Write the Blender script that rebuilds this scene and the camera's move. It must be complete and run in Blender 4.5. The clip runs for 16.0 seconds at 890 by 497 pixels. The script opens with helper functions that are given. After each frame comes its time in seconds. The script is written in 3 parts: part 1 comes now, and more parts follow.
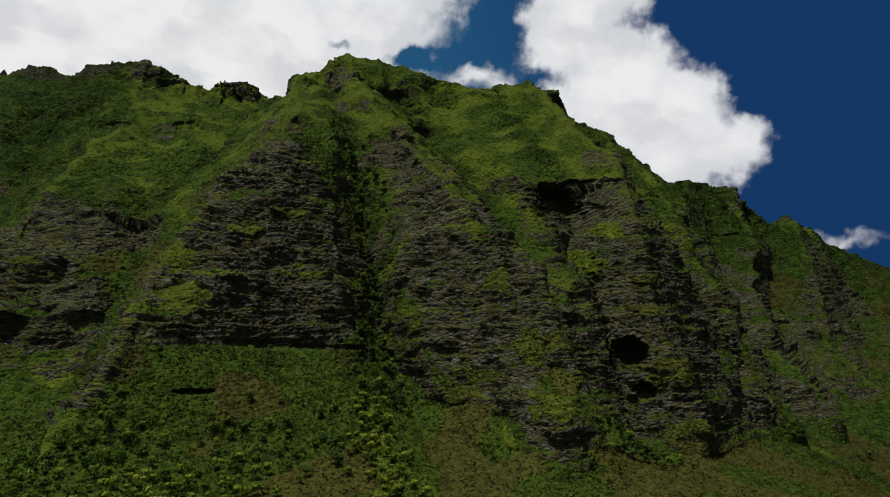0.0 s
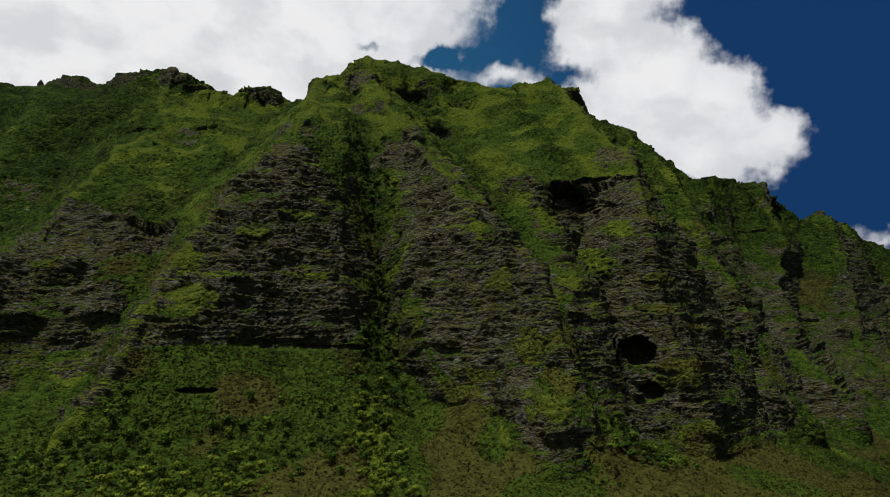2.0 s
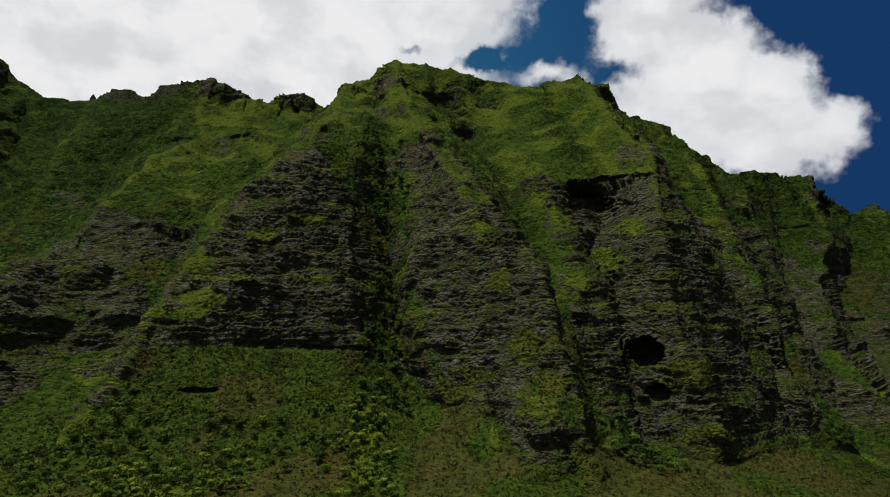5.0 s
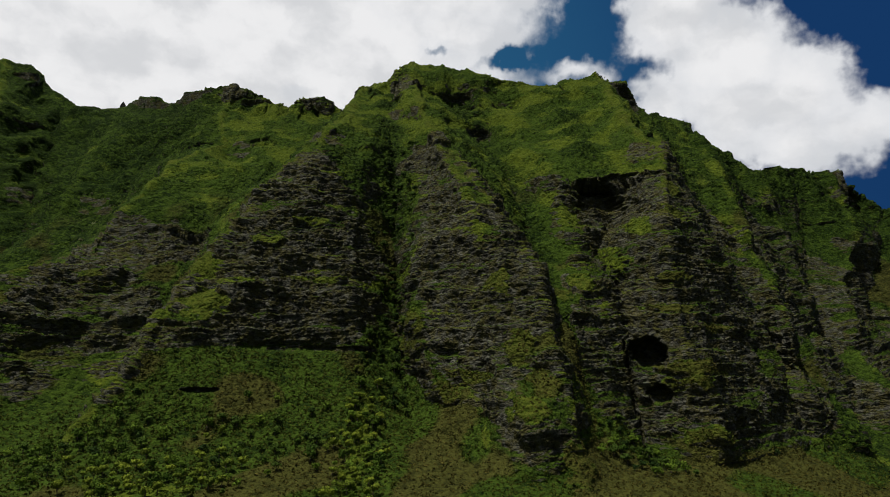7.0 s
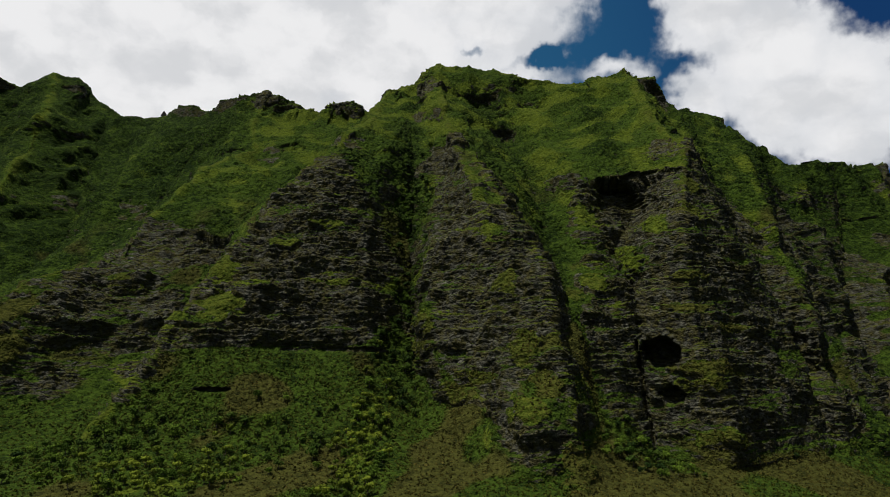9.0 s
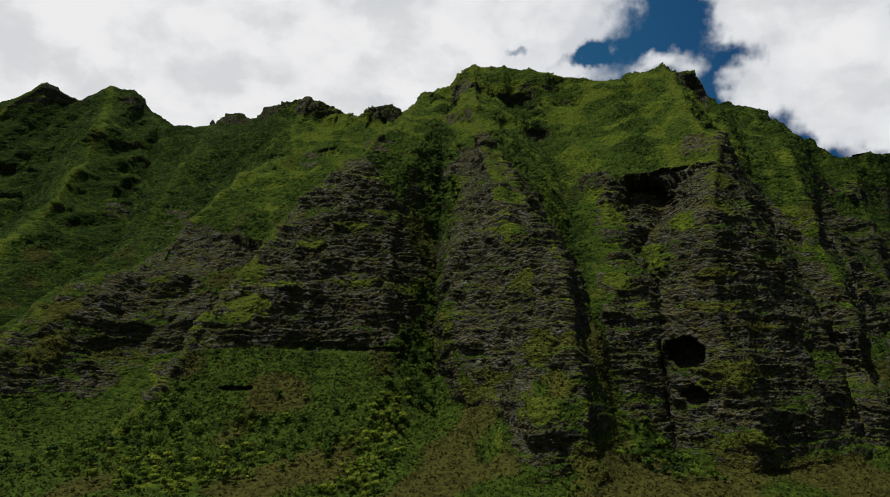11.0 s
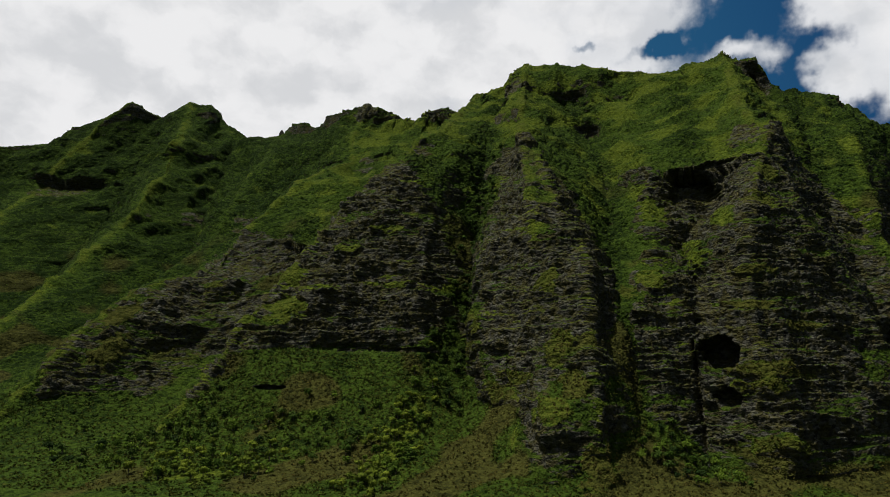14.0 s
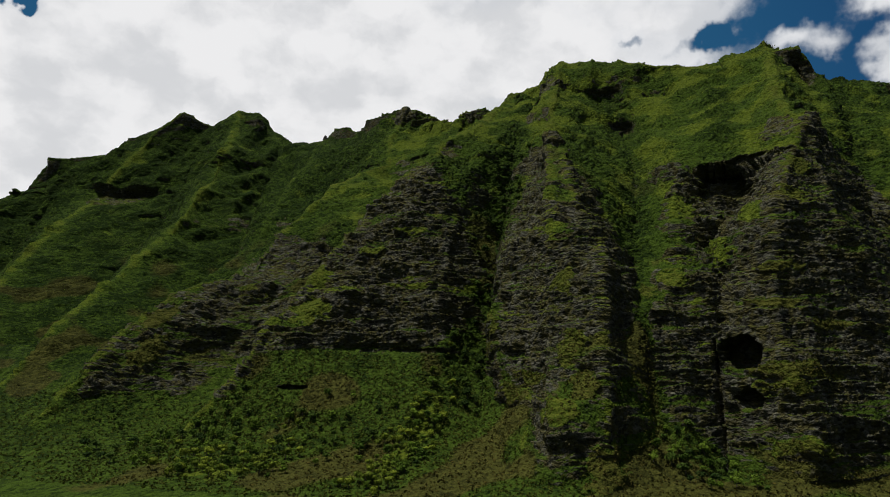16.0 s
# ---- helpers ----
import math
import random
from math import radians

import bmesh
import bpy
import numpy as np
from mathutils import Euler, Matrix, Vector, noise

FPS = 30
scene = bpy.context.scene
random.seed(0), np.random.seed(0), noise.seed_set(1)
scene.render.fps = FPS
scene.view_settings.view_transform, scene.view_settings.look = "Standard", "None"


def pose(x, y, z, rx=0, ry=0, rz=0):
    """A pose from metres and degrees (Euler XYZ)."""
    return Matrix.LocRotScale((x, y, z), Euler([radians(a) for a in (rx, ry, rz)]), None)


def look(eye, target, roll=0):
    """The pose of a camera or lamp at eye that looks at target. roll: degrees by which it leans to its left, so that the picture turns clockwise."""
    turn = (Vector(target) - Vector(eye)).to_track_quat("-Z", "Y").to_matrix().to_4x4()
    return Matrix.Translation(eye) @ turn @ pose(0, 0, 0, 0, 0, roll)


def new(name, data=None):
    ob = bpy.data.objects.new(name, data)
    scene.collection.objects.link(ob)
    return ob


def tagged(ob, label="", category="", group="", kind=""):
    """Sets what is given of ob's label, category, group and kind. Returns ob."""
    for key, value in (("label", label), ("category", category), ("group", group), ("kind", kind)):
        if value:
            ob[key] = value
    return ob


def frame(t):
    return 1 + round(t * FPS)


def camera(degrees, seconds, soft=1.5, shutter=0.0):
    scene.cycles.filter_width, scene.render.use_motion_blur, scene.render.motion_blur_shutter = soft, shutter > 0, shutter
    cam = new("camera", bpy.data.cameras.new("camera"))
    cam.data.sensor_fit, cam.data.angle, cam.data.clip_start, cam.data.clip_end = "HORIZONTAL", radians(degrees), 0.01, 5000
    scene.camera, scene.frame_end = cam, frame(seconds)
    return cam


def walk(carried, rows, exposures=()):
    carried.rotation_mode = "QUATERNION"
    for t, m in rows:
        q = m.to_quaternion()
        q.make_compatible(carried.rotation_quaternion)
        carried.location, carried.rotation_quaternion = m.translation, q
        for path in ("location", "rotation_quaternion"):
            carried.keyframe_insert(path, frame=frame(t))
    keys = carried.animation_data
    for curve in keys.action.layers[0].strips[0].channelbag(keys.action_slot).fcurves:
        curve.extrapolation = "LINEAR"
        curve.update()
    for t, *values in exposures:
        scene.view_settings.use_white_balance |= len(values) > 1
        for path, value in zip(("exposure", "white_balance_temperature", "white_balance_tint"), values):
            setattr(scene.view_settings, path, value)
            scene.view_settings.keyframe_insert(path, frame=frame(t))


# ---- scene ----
cam = camera(66.00, 16.0, soft=1.0)
PATH = [
    (0, (0.00, 0.00, 100.01), (26.002, 94.937, 117.640), -0.16),
    (0.5, (5.29, -1.78, 100.05), (30.379, 93.398, 117.681), -0.17),
    (1, (10.67, -3.72, 100.24), (34.070, 91.900, 117.801), -0.19),
    (1.5, (16.75, -5.65, 100.10), (38.490, 90.359, 117.686), -0.11),
    (2, (22.41, -7.09, 100.23), (42.806, 89.226, 117.783), -0.11),
    (2.5, (28.42, -8.61, 100.40), (47.291, 88.018, 117.899), -0.07),
    (3, (34.47, -9.92, 100.49), (51.905, 86.979, 117.996), -0.08),
    (3.5, (40.93, -11.35, 100.46), (56.855, 85.804, 117.971), -0.07),
    (4, (47.34, -12.93, 100.30), (61.766, 84.448, 117.879), -0.03),
    (6.5, (78.17, -19.25, 100.57), (85.707, 78.894, 118.183), 0.03),
    (7, (84.13, -19.99, 100.64), (90.272, 78.253, 118.272), 0.06),
    (7.5, (90.41, -20.73, 100.58), (95.057, 77.586, 118.248), 0.08),
    (8, (96.84, -21.34, 100.40), (99.859, 77.033, 118.118), 0.12),
    (8.5, (103.61, -21.92, 100.32), (104.737, 76.485, 118.077), 0.13),
    (9, (109.80, -22.32, 100.28), (108.842, 76.083, 118.053), 0.14),
    (11.5, (141.37, -22.43, 99.13), (129.831, 75.253, 117.145), 0.36),
    (12, (148.18, -22.23, 98.95), (134.369, 75.150, 117.009), 0.40),
    (12.5, (154.79, -21.66, 98.99), (139.183, 75.448, 117.065), 0.44),
    (13, (161.41, -20.81, 98.91), (143.894, 75.963, 117.018), 0.46),
    (13.5, (167.27, -20.12, 98.79), (147.806, 76.282, 116.905), 0.49),
    (14, (173.69, -19.43, 98.73), (151.947, 76.480, 116.833), 0.46),
    (14.5, (180.43, -18.33, 98.70), (156.341, 77.016, 116.823), 0.50),
    (15, (186.84, -17.29, 98.63), (160.663, 77.503, 116.766), 0.46),
    (15.5, (193.45, -15.91, 98.76), (165.326, 78.332, 116.876), 0.48),
    (16, (199.47, -14.57, 98.73), (169.618, 79.128, 116.875), 0.51),
]
walk(cam, [(t, look(eye, target, roll)) for t, eye, target, roll in PATH])

# ---- sky, sun, exposure ----
SUN_TO = Vector((-0.24, -0.13, 0.95)).normalized()
world = bpy.data.worlds.new("world")
scene.world = world
world.use_nodes = True
wn = world.node_tree
sky = wn.nodes.new("ShaderNodeTexSky")
sky.sky_type = "NISHITA"
sky.sun_disc = False
sky.dust_density = 5.0
sky.ozone_density = 0.6
sky.sun_elevation = math.asin(SUN_TO.z)
sky.sun_rotation = math.atan2(SUN_TO.x, SUN_TO.y)
wn.links.new(sky.outputs[0], wn.nodes["Background"].inputs[0])
wn.nodes["Background"].inputs[1].default_value = 0.034
sun = new("sun", bpy.data.lights.new("sun", "SUN"))
sun.data.energy, sun.data.angle, sun.data.color = 3.4, radians(0.53), (1.0, 0.95, 0.86)
sun.matrix_world = look(SUN_TO * 1000, (0, 0, 0))
scene.view_settings.exposure = 0.0


# ---- materials ----
class Nodes:
    """Short hand for building node trees."""

    def __init__(self, name, disp=False):
        self.mat = bpy.data.materials.new(name)
        self.mat.use_nodes = True
        self.t = self.mat.node_tree
        self.t.nodes.clear()
        self.out = self.t.nodes.new("ShaderNodeOutputMaterial")

    def put(self, sock, v):
        if isinstance(v, bpy.types.NodeSocket):
            self.t.links.new(v, sock)
        elif v is not None:
            sock.default_value = v

    def math(self, op, a, b=None, c=None, clamp=False):
        n = self.t.nodes.new("ShaderNodeMath")
        n.operation, n.use_clamp = op, clamp
        for s, v in zip(n.inputs, (a, b, c)):
            self.put(s, v)
        return n.outputs[0]

    def vec(self, op, a, b=None):
        n = self.t.nodes.new("ShaderNodeVectorMath")
        n.operation = op
        self.put(n.inputs[0], a)
        self.put(n.inputs[1], b)
        return n.outputs["Value"] if op in ("DOT_PRODUCT", "LENGTH", "DISTANCE") else n.outputs[0]

    def noise(self, vector, scale, detail=3.0, rough=0.55, distort=0.0):
        n = self.t.nodes.new("ShaderNodeTexNoise")
        self.put(n.inputs["Vector"], vector)
        n.inputs["Scale"].default_value, n.inputs["Detail"].default_value = scale, detail
        n.inputs["Roughness"].default_value, n.inputs["Distortion"].default_value = rough, distort
        return n.outputs[0]

    def voronoi(self, vector, scale, feature="F1"):
        n = self.t.nodes.new("ShaderNodeTexVoronoi")
        n.feature = feature
        self.put(n.inputs["Vector"], vector)
        n.inputs["Scale"].default_value = scale
        return n.outputs[0]

    def cells(self, vector, scale):
        """The distance to the nearest of scattered points, and a random number of that point."""
        n = self.t.nodes.new("ShaderNodeTexVoronoi")
        self.put(n.inputs["Vector"], vector)
        n.inputs["Scale"].default_value = scale
        r = self.t.nodes.new("ShaderNodeSeparateColor")
        self.put(r.inputs[0], n.outputs["Color"])
        return n.outputs["Distance"], r.outputs[0]

    def jitter(self, vector, scale):
        n = self.t.nodes.new("ShaderNodeTexNoise")
        self.put(n.inputs["Vector"], vector)
        n.inputs["Scale"].default_value, n.inputs["Detail"].default_value = scale, 2.0
        return self.vec("SUBTRACT", n.outputs["Color"], (0.5, 0.5, 0.5))

    def step(self, v, lo, hi, to_lo=0.0, to_hi=1.0):
        n = self.t.nodes.new("ShaderNodeMapRange")
        n.interpolation_type = "SMOOTHSTEP"
        for s, x in zip(n.inputs[:5], (v, lo, hi, to_lo, to_hi)):
            self.put(s, x)
        return n.outputs[0]

    def mix(self, f, a, b):
        n = self.t.nodes.new("ShaderNodeMix")
        n.data_type = "RGBA"
        self.put(n.inputs[0], f)
        for s, v in ((n.inputs[6], a), (n.inputs[7], b)):
            self.put(s, (*v, 1) if isinstance(v, tuple) and len(v) == 3 else v)
        return n.outputs[2]

    def attr(self, name):
        n = self.t.nodes.new("ShaderNodeAttribute")
        n.attribute_name = name
        return n.outputs["Fac"]

    def bsdf(self, color, rough=0.9, height=None, bump=0.5, dist=1.0, spec=0.2, sub=None):
        n = self.t.nodes.new("ShaderNodeBsdfPrincipled")
        self.put(n.inputs["Base Color"], (*color, 1) if isinstance(color, tuple) else color)
        self.put(n.inputs["Roughness"], rough)
        n.inputs["Specular IOR Level"].default_value = spec
        if height is not None:
            b = self.t.nodes.new("ShaderNodeBump")
            b.inputs["Strength"].default_value, b.inputs["Distance"].default_value = bump, dist
            self.put(b.inputs["Height"], height)
            self.put(n.inputs["Normal"], b.outputs[0])
        self.put(self.out.inputs[0], n.outputs[0])
        return self.mat


def mountain_material():
    m = Nodes("basalt_and_growth")
    geo = m.t.nodes.new("ShaderNodeNewGeometry")
    pos, nor = geo.outputs["Position"], geo.outputs["Normal"]
    sep = m.t.nodes.new("ShaderNodeSeparateXYZ")
    m.put(sep.inputs[0], nor)
    up = sep.outputs[2]
    rock_zone, dry_zone, tone, grass_zone = m.attr("rock"), m.attr("dry"), m.attr("tone"), m.attr("grass")
    flat = m.vec("MULTIPLY", pos, (0.30, 0.30, 1.0))
    n_mid, n_fine, n_leaf = m.noise(pos, 0.09, 4), m.noise(pos, 0.5, 4, 0.65), m.noise(pos, 1.5, 3, 0.7)
    bush, bush_tone = m.cells(m.vec("ADD", pos, m.vec("MULTIPLY", m.jitter(pos, 0.5), (1.6, 1.6, 1.6))), 0.36)
    twig, twig_tone = m.cells(pos, 0.95)
    tuft = m.math("MULTIPLY_ADD", bush_tone, 0.35, m.math("MULTIPLY", twig_tone, 0.25))
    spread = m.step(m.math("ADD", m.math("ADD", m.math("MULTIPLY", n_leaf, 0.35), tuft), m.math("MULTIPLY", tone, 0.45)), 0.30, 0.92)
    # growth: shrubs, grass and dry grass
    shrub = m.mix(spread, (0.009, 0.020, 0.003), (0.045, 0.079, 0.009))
    grass = m.mix(m.step(m.math("MULTIPLY_ADD", tuft, 0.5, m.math("MULTIPLY", n_fine, 0.6)), 0.2, 0.75), (0.028, 0.050, 0.005), (0.122, 0.160, 0.016))
    dry = m.mix(spread, (0.024, 0.025, 0.006), (0.068, 0.065, 0.016))
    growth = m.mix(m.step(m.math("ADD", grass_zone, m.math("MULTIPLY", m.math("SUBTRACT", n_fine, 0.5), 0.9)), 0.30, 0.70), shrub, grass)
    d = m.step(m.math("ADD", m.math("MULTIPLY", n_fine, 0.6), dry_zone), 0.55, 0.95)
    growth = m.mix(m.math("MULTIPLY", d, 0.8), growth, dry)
    # rock: dark basalt in bands and blocks, with grey lichen and moss
    block, block_tone = m.cells(m.vec("MULTIPLY", pos, (0.6, 0.6, 1.1)), 0.55)
    band = m.math("MULTIPLY_ADD", m.noise(flat, 0.5, 4, 0.65), 0.7, m.math("MULTIPLY", block_tone, 0.3))
    rock = m.mix(m.step(band, 0.30, 0.70), (0.017, 0.0175, 0.014), (0.108, 0.110, 0.088))
    lich = m.step(m.noise(pos, 0.4, 4, 0.6), 0.48, 0.64)
    rock = m.mix(m.math("MULTIPLY", lich, m.math("MULTIPLY", block_tone, 0.6)), rock, (0.17, 0.175, 0.142))
    moss = m.step(m.noise(pos, 0.20, 4, 0.65), 0.42, 0.60, 0.0, 0.85)
    rock = m.mix(moss, rock, m.mix(m.math("MULTIPLY_ADD", n_leaf, 0.5, m.math("MULTIPLY", twig_tone, 0.5)), (0.018, 0.019, 0.006), (0.112, 0.104, 0.032)))
    # rock shows where it is steep
    s = m.math("ADD", up, m.math("MULTIPLY", m.math("SUBTRACT", n_fine, 0.5), 0.3))
    s = m.math("ADD", s, m.math("MULTIPLY", m.math("SUBTRACT", n_mid, 0.5), 0.6))
    s = m.math("SUBTRACT", s, m.math("MULTIPLY", m.math("SUBTRACT", rock_zone, 0.4), 0.8))
    is_growth = m.step(s, 0.20, 0.34)
    color = m.mix(is_growth, rock, growth)
    round_bush = m.math("MULTIPLY_ADD", m.step(bush, 0.75, 0.0), 1.6, m.math("MULTIPLY", m.step(twig, 0.75, 0.0), 0.7))
    h = m.math("ADD", m.math("MULTIPLY", n_leaf, 0.6), m.math("MULTIPLY", round_bush, m.math("MULTIPLY_ADD", is_growth, 0.9, 0.1)))
    h = m.math("ADD", h, m.math("MULTIPLY", m.step(block, 0.8, 0.0), m.math("MULTIPLY_ADD", is_growth, -1.1, 1.1)))
    crack = m.voronoi(m.vec("MULTIPLY", pos, (0.75, 0.75, 1.0)), 0.62, "DISTANCE_TO_EDGE")
    h = m.math("ADD", h, m.math("MULTIPLY", m.step(crack, 0.0, 0.22), m.math("MULTIPLY", m.math("SUBTRACT", 1.0, is_growth), 0.6)))
    return m.bsdf(color, 0.95, h, 0.8, 0.9, 0.05)


# ---- the terrain as ridges, spurs and aprons ----
RNG = np.random.RandomState(7)
PERM = np.concatenate([RNG.permutation(256)] * 3).astype(np.int32)
GRAD = RNG.normal(size=(256, 3)).astype(np.float32)
GRAD /= np.linalg.norm(GRAD, axis=1, keepdims=True)


def perlin(x, y, z):
    """Gradient noise, about -0.7 to 0.7."""
    x, y, z = (np.asarray(a, np.float32) for a in (x, y, z))
    xi, yi, zi = np.floor(x), np.floor(y), np.floor(z)
    xf, yf, zf = x - xi, y - yi, z - zi
    xi, yi, zi = (a.astype(np.int32) & 255 for a in (xi, yi, zi))
    u, v, w = (a * a * a * (a * (a * 6 - 15) + 10) for a in (xf, yf, zf))
    total = 0
    for i in (0, 1):
        a = PERM[xi + i]
        for j in (0, 1):
            b = PERM[a + yi + j]
            for k in (0, 1):
                g = GRAD[PERM[b + zi + k]]
                dot = g[..., 0] * (xf - i) + g[..., 1] * (yf - j) + g[..., 2] * (zf - k)
                total = total + dot * (u if i else 1 - u) * (v if j else 1 - v) * (w if k else 1 - w)
    return total


def smooth(v, lo, hi):
    t = np.clip((v - lo) / (hi - lo), 0, 1)
    return t * t * (3 - 2 * t)


def smax(a, b, k):
    h = np.clip(0.5 + 0.5 * (a - b) / k, 0, 1)
    return b + (a - b) * h + k * h * (1 - h)


CREST = [(-1600, 600, 300), (-1000, 700, 330), (-824, 800, 380), (-809, 833, 396), (-802, 850, 428), (-790, 880, 462), (-727, 930, 487), (-713, 950, 516), (-664, 970, 543), (-633, 982, 577),
         (-607, 1000, 561), (-593, 1030, 558), (-564, 1070, 597), (-530, 1068, 595), (-502, 1062, 566), (-468, 1055, 534), (-422, 1040, 507),
         (-388, 1035, 501), (-342, 1010, 504)]
CREST += [(-302, 960, 497), (-268, 935, 487), (-243, 925, 473), (-223, 910, 485), (-149, 885, 485), (-100, 878, 462), (-85, 875, 453), (-68, 872, 452), (-56, 871, 465), (-30, 866, 466),
          (-13, 862, 454), (4, 850, 431), (28, 835, 434), (44, 815, 456), (49, 811, 464), (62, 806, 466), (75, 797, 472), (94, 790, 484)]
CREST += [(151, 790, 477), (180, 788, 471), (211, 780, 459), (238, 775, 449), (276, 770, 450), (304, 765, 459), (321, 762, 465), (347, 748, 440),
          (370, 742, 402), (407, 762, 404), (445, 780, 398), (474, 764, 366), (484, 745, 346), (496, 736, 334), (567, 770, 345), (648, 810, 354)]
CREST += [(670, 805, 334), (713, 820, 308), (764, 830, 327), (788, 830, 305), (833, 830, 282), (1000, 850, 250), (1600, 1000, 240)]
LEVELS = np.arange(0.0, 640.0, 2.0)
LINES = []


def line(crest, *knots):
    """One ridge or valley running down the mountain: height, x, y from the top down. crest: how strongly grass follows it."""
    LINES.append((crest, np.array(knots[::-1], float)))


# far west
line(0, (300, -1600, 640), (60, -1600, 460))
line(0, (330, -1000, 720), (100, -940, 560), (40, -920, 480))
line(0.5, (378, -824, 800), (260, -780, 650), (100, -700, 480), (40, -670, 420))
line(0, (465, -775, 895), (330, -730, 800), (200, -650, 670), (100, -590, 540), (40, -560, 460))
line(1, (577, -633, 982), (516, -664, 945), (395, -672, 868), (320, -640, 760), (200, -560, 600), (100, -480, 470), (40, -440, 400))
line(0, (558, -593, 1030), (430, -570, 940), (330, -535, 850), (230, -495, 730), (130, -440, 590), (50, -410, 470))
line(1, (597, -564, 1070), (480, -500, 940), (391, -462, 850), (293, -421, 735), (232, -405, 653), (185, -385, 585), (140, -362, 505), (80, -335, 425), (40, -320, 380))
line(0, (534, -468, 1055), (430, -425, 970), (332, -392, 876), (250, -345, 770), (180, -315, 660), (120, -290, 540), (50, -275, 430))
line(0.5, (502, -342, 1010), (401, -319, 885), (320, -300, 800), (240, -285, 690), (180, -280, 590), (130, -270, 490), (80, -262, 420), (40, -258, 380))
line(0, (473, -243, 925), (390, -232, 862), (300, -228, 775), (220, -240, 670), (170, -245, 580), (120, -238, 490), (80, -246, 425), (45, -250, 380))
# the western spur, the face under it, and the hollow beside the broad face
line(1, (485, -149, 885), (417, -150, 828), (362, -126, 764), (311, -149, 672), (280, -149, 630), (229, -161, 572), (187, -176, 522), (165, -210, 484), (140, -208, 448), (118, -207, 418), (95, -208, 394), (80, -214, 380), (45, -216, 345))
line(0, (245, -112, 592), (211, -117, 556), (180, -132, 522), (150, -138, 498), (120, -140, 474), (95, -138, 450), (75, -134, 422), (50, -132, 372))
line(0, (431, 4, 850), (390, -16, 802), (330, -38, 722), (280, -58, 655), (236, -82, 592), (211, -92, 562), (180, -90, 536), (150, -92, 512), (115, -98, 484), (85, -102, 444), (60, -106, 396), (45, -108, 350))
# the broad rock face: its western ridge, its middle, its eastern side, and the mound below
line(1, (464, 48, 811), (440, 37, 772), (413, 28, 732), (375, 30, 680), (345, 32, 622), (305, 20, 556), (288, 13, 537), (258, -5, 508), (216, -29, 484), (183, -46, 462), (154, -58, 440), (128, -66, 410), (107, -70, 393), (88, -78, 384), (66, -90, 368), (45, -95, 330))
line(0, (280, 24, 516), (248, 23, 488), (212, 10, 469), (171, -2, 450), (150, 12, 440), (135, 6, 434), (116, 8, 431), (104, 0, 406), (89, -15, 383), (69, -10, 362), (48, -8, 325))
line(0, (290, 54, 548), (243, 50, 506), (191, 47, 468), (150, 51, 444), (135, 53, 437), (113, 58, 428), (95, 60, 408), (82, 58, 390), (68, 52, 366), (48, 50, 325))
# the wooded ravine
line(0, (430, 72, 775), (363, 64, 668), (305, 72, 595), (260, 76, 560), (214, 78, 526), (173, 80, 498), (136, 84, 474), (106, 83, 453), (88, 85, 424), (66, 90, 391), (48, 90, 345))
# the middle buttress with its pinnacle: western edge, nose, lower rib, eastern ridge
line(0.5, (294, 106, 563), (250, 100, 524), (192, 96, 456), (160, 94, 442), (130, 95, 423), (100, 101, 408), (80, 112, 392), (50, 118, 345))
line(1, (484, 94, 790), (363, 100, 645), (318, 109, 582), (300, 112, 560), (260, 121, 503), (230, 128, 456), (185, 134, 413), (155, 133, 406), (133, 127, 403), (109, 121, 403), (90, 125, 390), (75, 131, 362), (48, 129, 320))
line(0, (150, 148, 393), (118, 147, 372), (95, 148, 356), (82, 147, 329), (70, 146, 319), (42, 145, 313))
line(1, (282, 124, 535), (250, 133, 487), (212, 147, 440), (179, 164, 420), (152, 167, 385), (121, 167, 371), (99, 170, 351), (84, 171, 338), (60, 172, 326), (45, 172, 308))
# the green bowl and the gully below it
line(0, (459, 211, 780), (424, 153, 752), (361, 166, 715), (310, 174, 645), (257, 183, 572), (212, 183, 520), (180, 181, 474), (142, 184, 426), (120, 186, 403), (95, 190, 389), (70, 194, 376), (40, 198, 345))
line(0.6, (449, 238, 775), (411, 232, 733), (333, 201, 653), (300, 208, 592), (258, 217, 533), (211, 208, 496), (185, 212, 466), (160, 210, 440), (142, 198, 420), (120, 205, 409), (92, 209, 397), (70, 208, 380), (40, 215, 352))
line(0, (400, 268, 716), (330, 252, 622), (268, 252, 546), (258, 253, 534), (225, 256, 518), (187, 233, 488), (161, 237, 458), (135, 232, 434), (110, 231, 419), (84, 228, 408), (60, 226, 394), (35, 226, 365))
# the buttress with the cave: western edge, nose, eastern ridge
line(0, (228, 267, 480), (185, 249, 454), (160, 247, 440), (134, 245, 424), (110, 247, 410), (84, 245, 400), (66, 243, 394), (40, 243, 372))
line(1, (465, 321, 762), (400, 312, 688), (340, 299, 608), (283, 304, 530), (255, 292, 497), (228, 280, 465), (200, 270, 444), (166, 264, 425), (134, 261, 411), (118, 260, 404), (103, 262, 396), (73, 272, 383), (46, 262, 373), (25, 260, 350))
line(0.8, (288, 308, 536), (240, 304, 500), (202, 304, 466), (167, 320, 456), (134, 333, 447), (107, 341, 443), (62, 337, 430), (35, 335, 408))
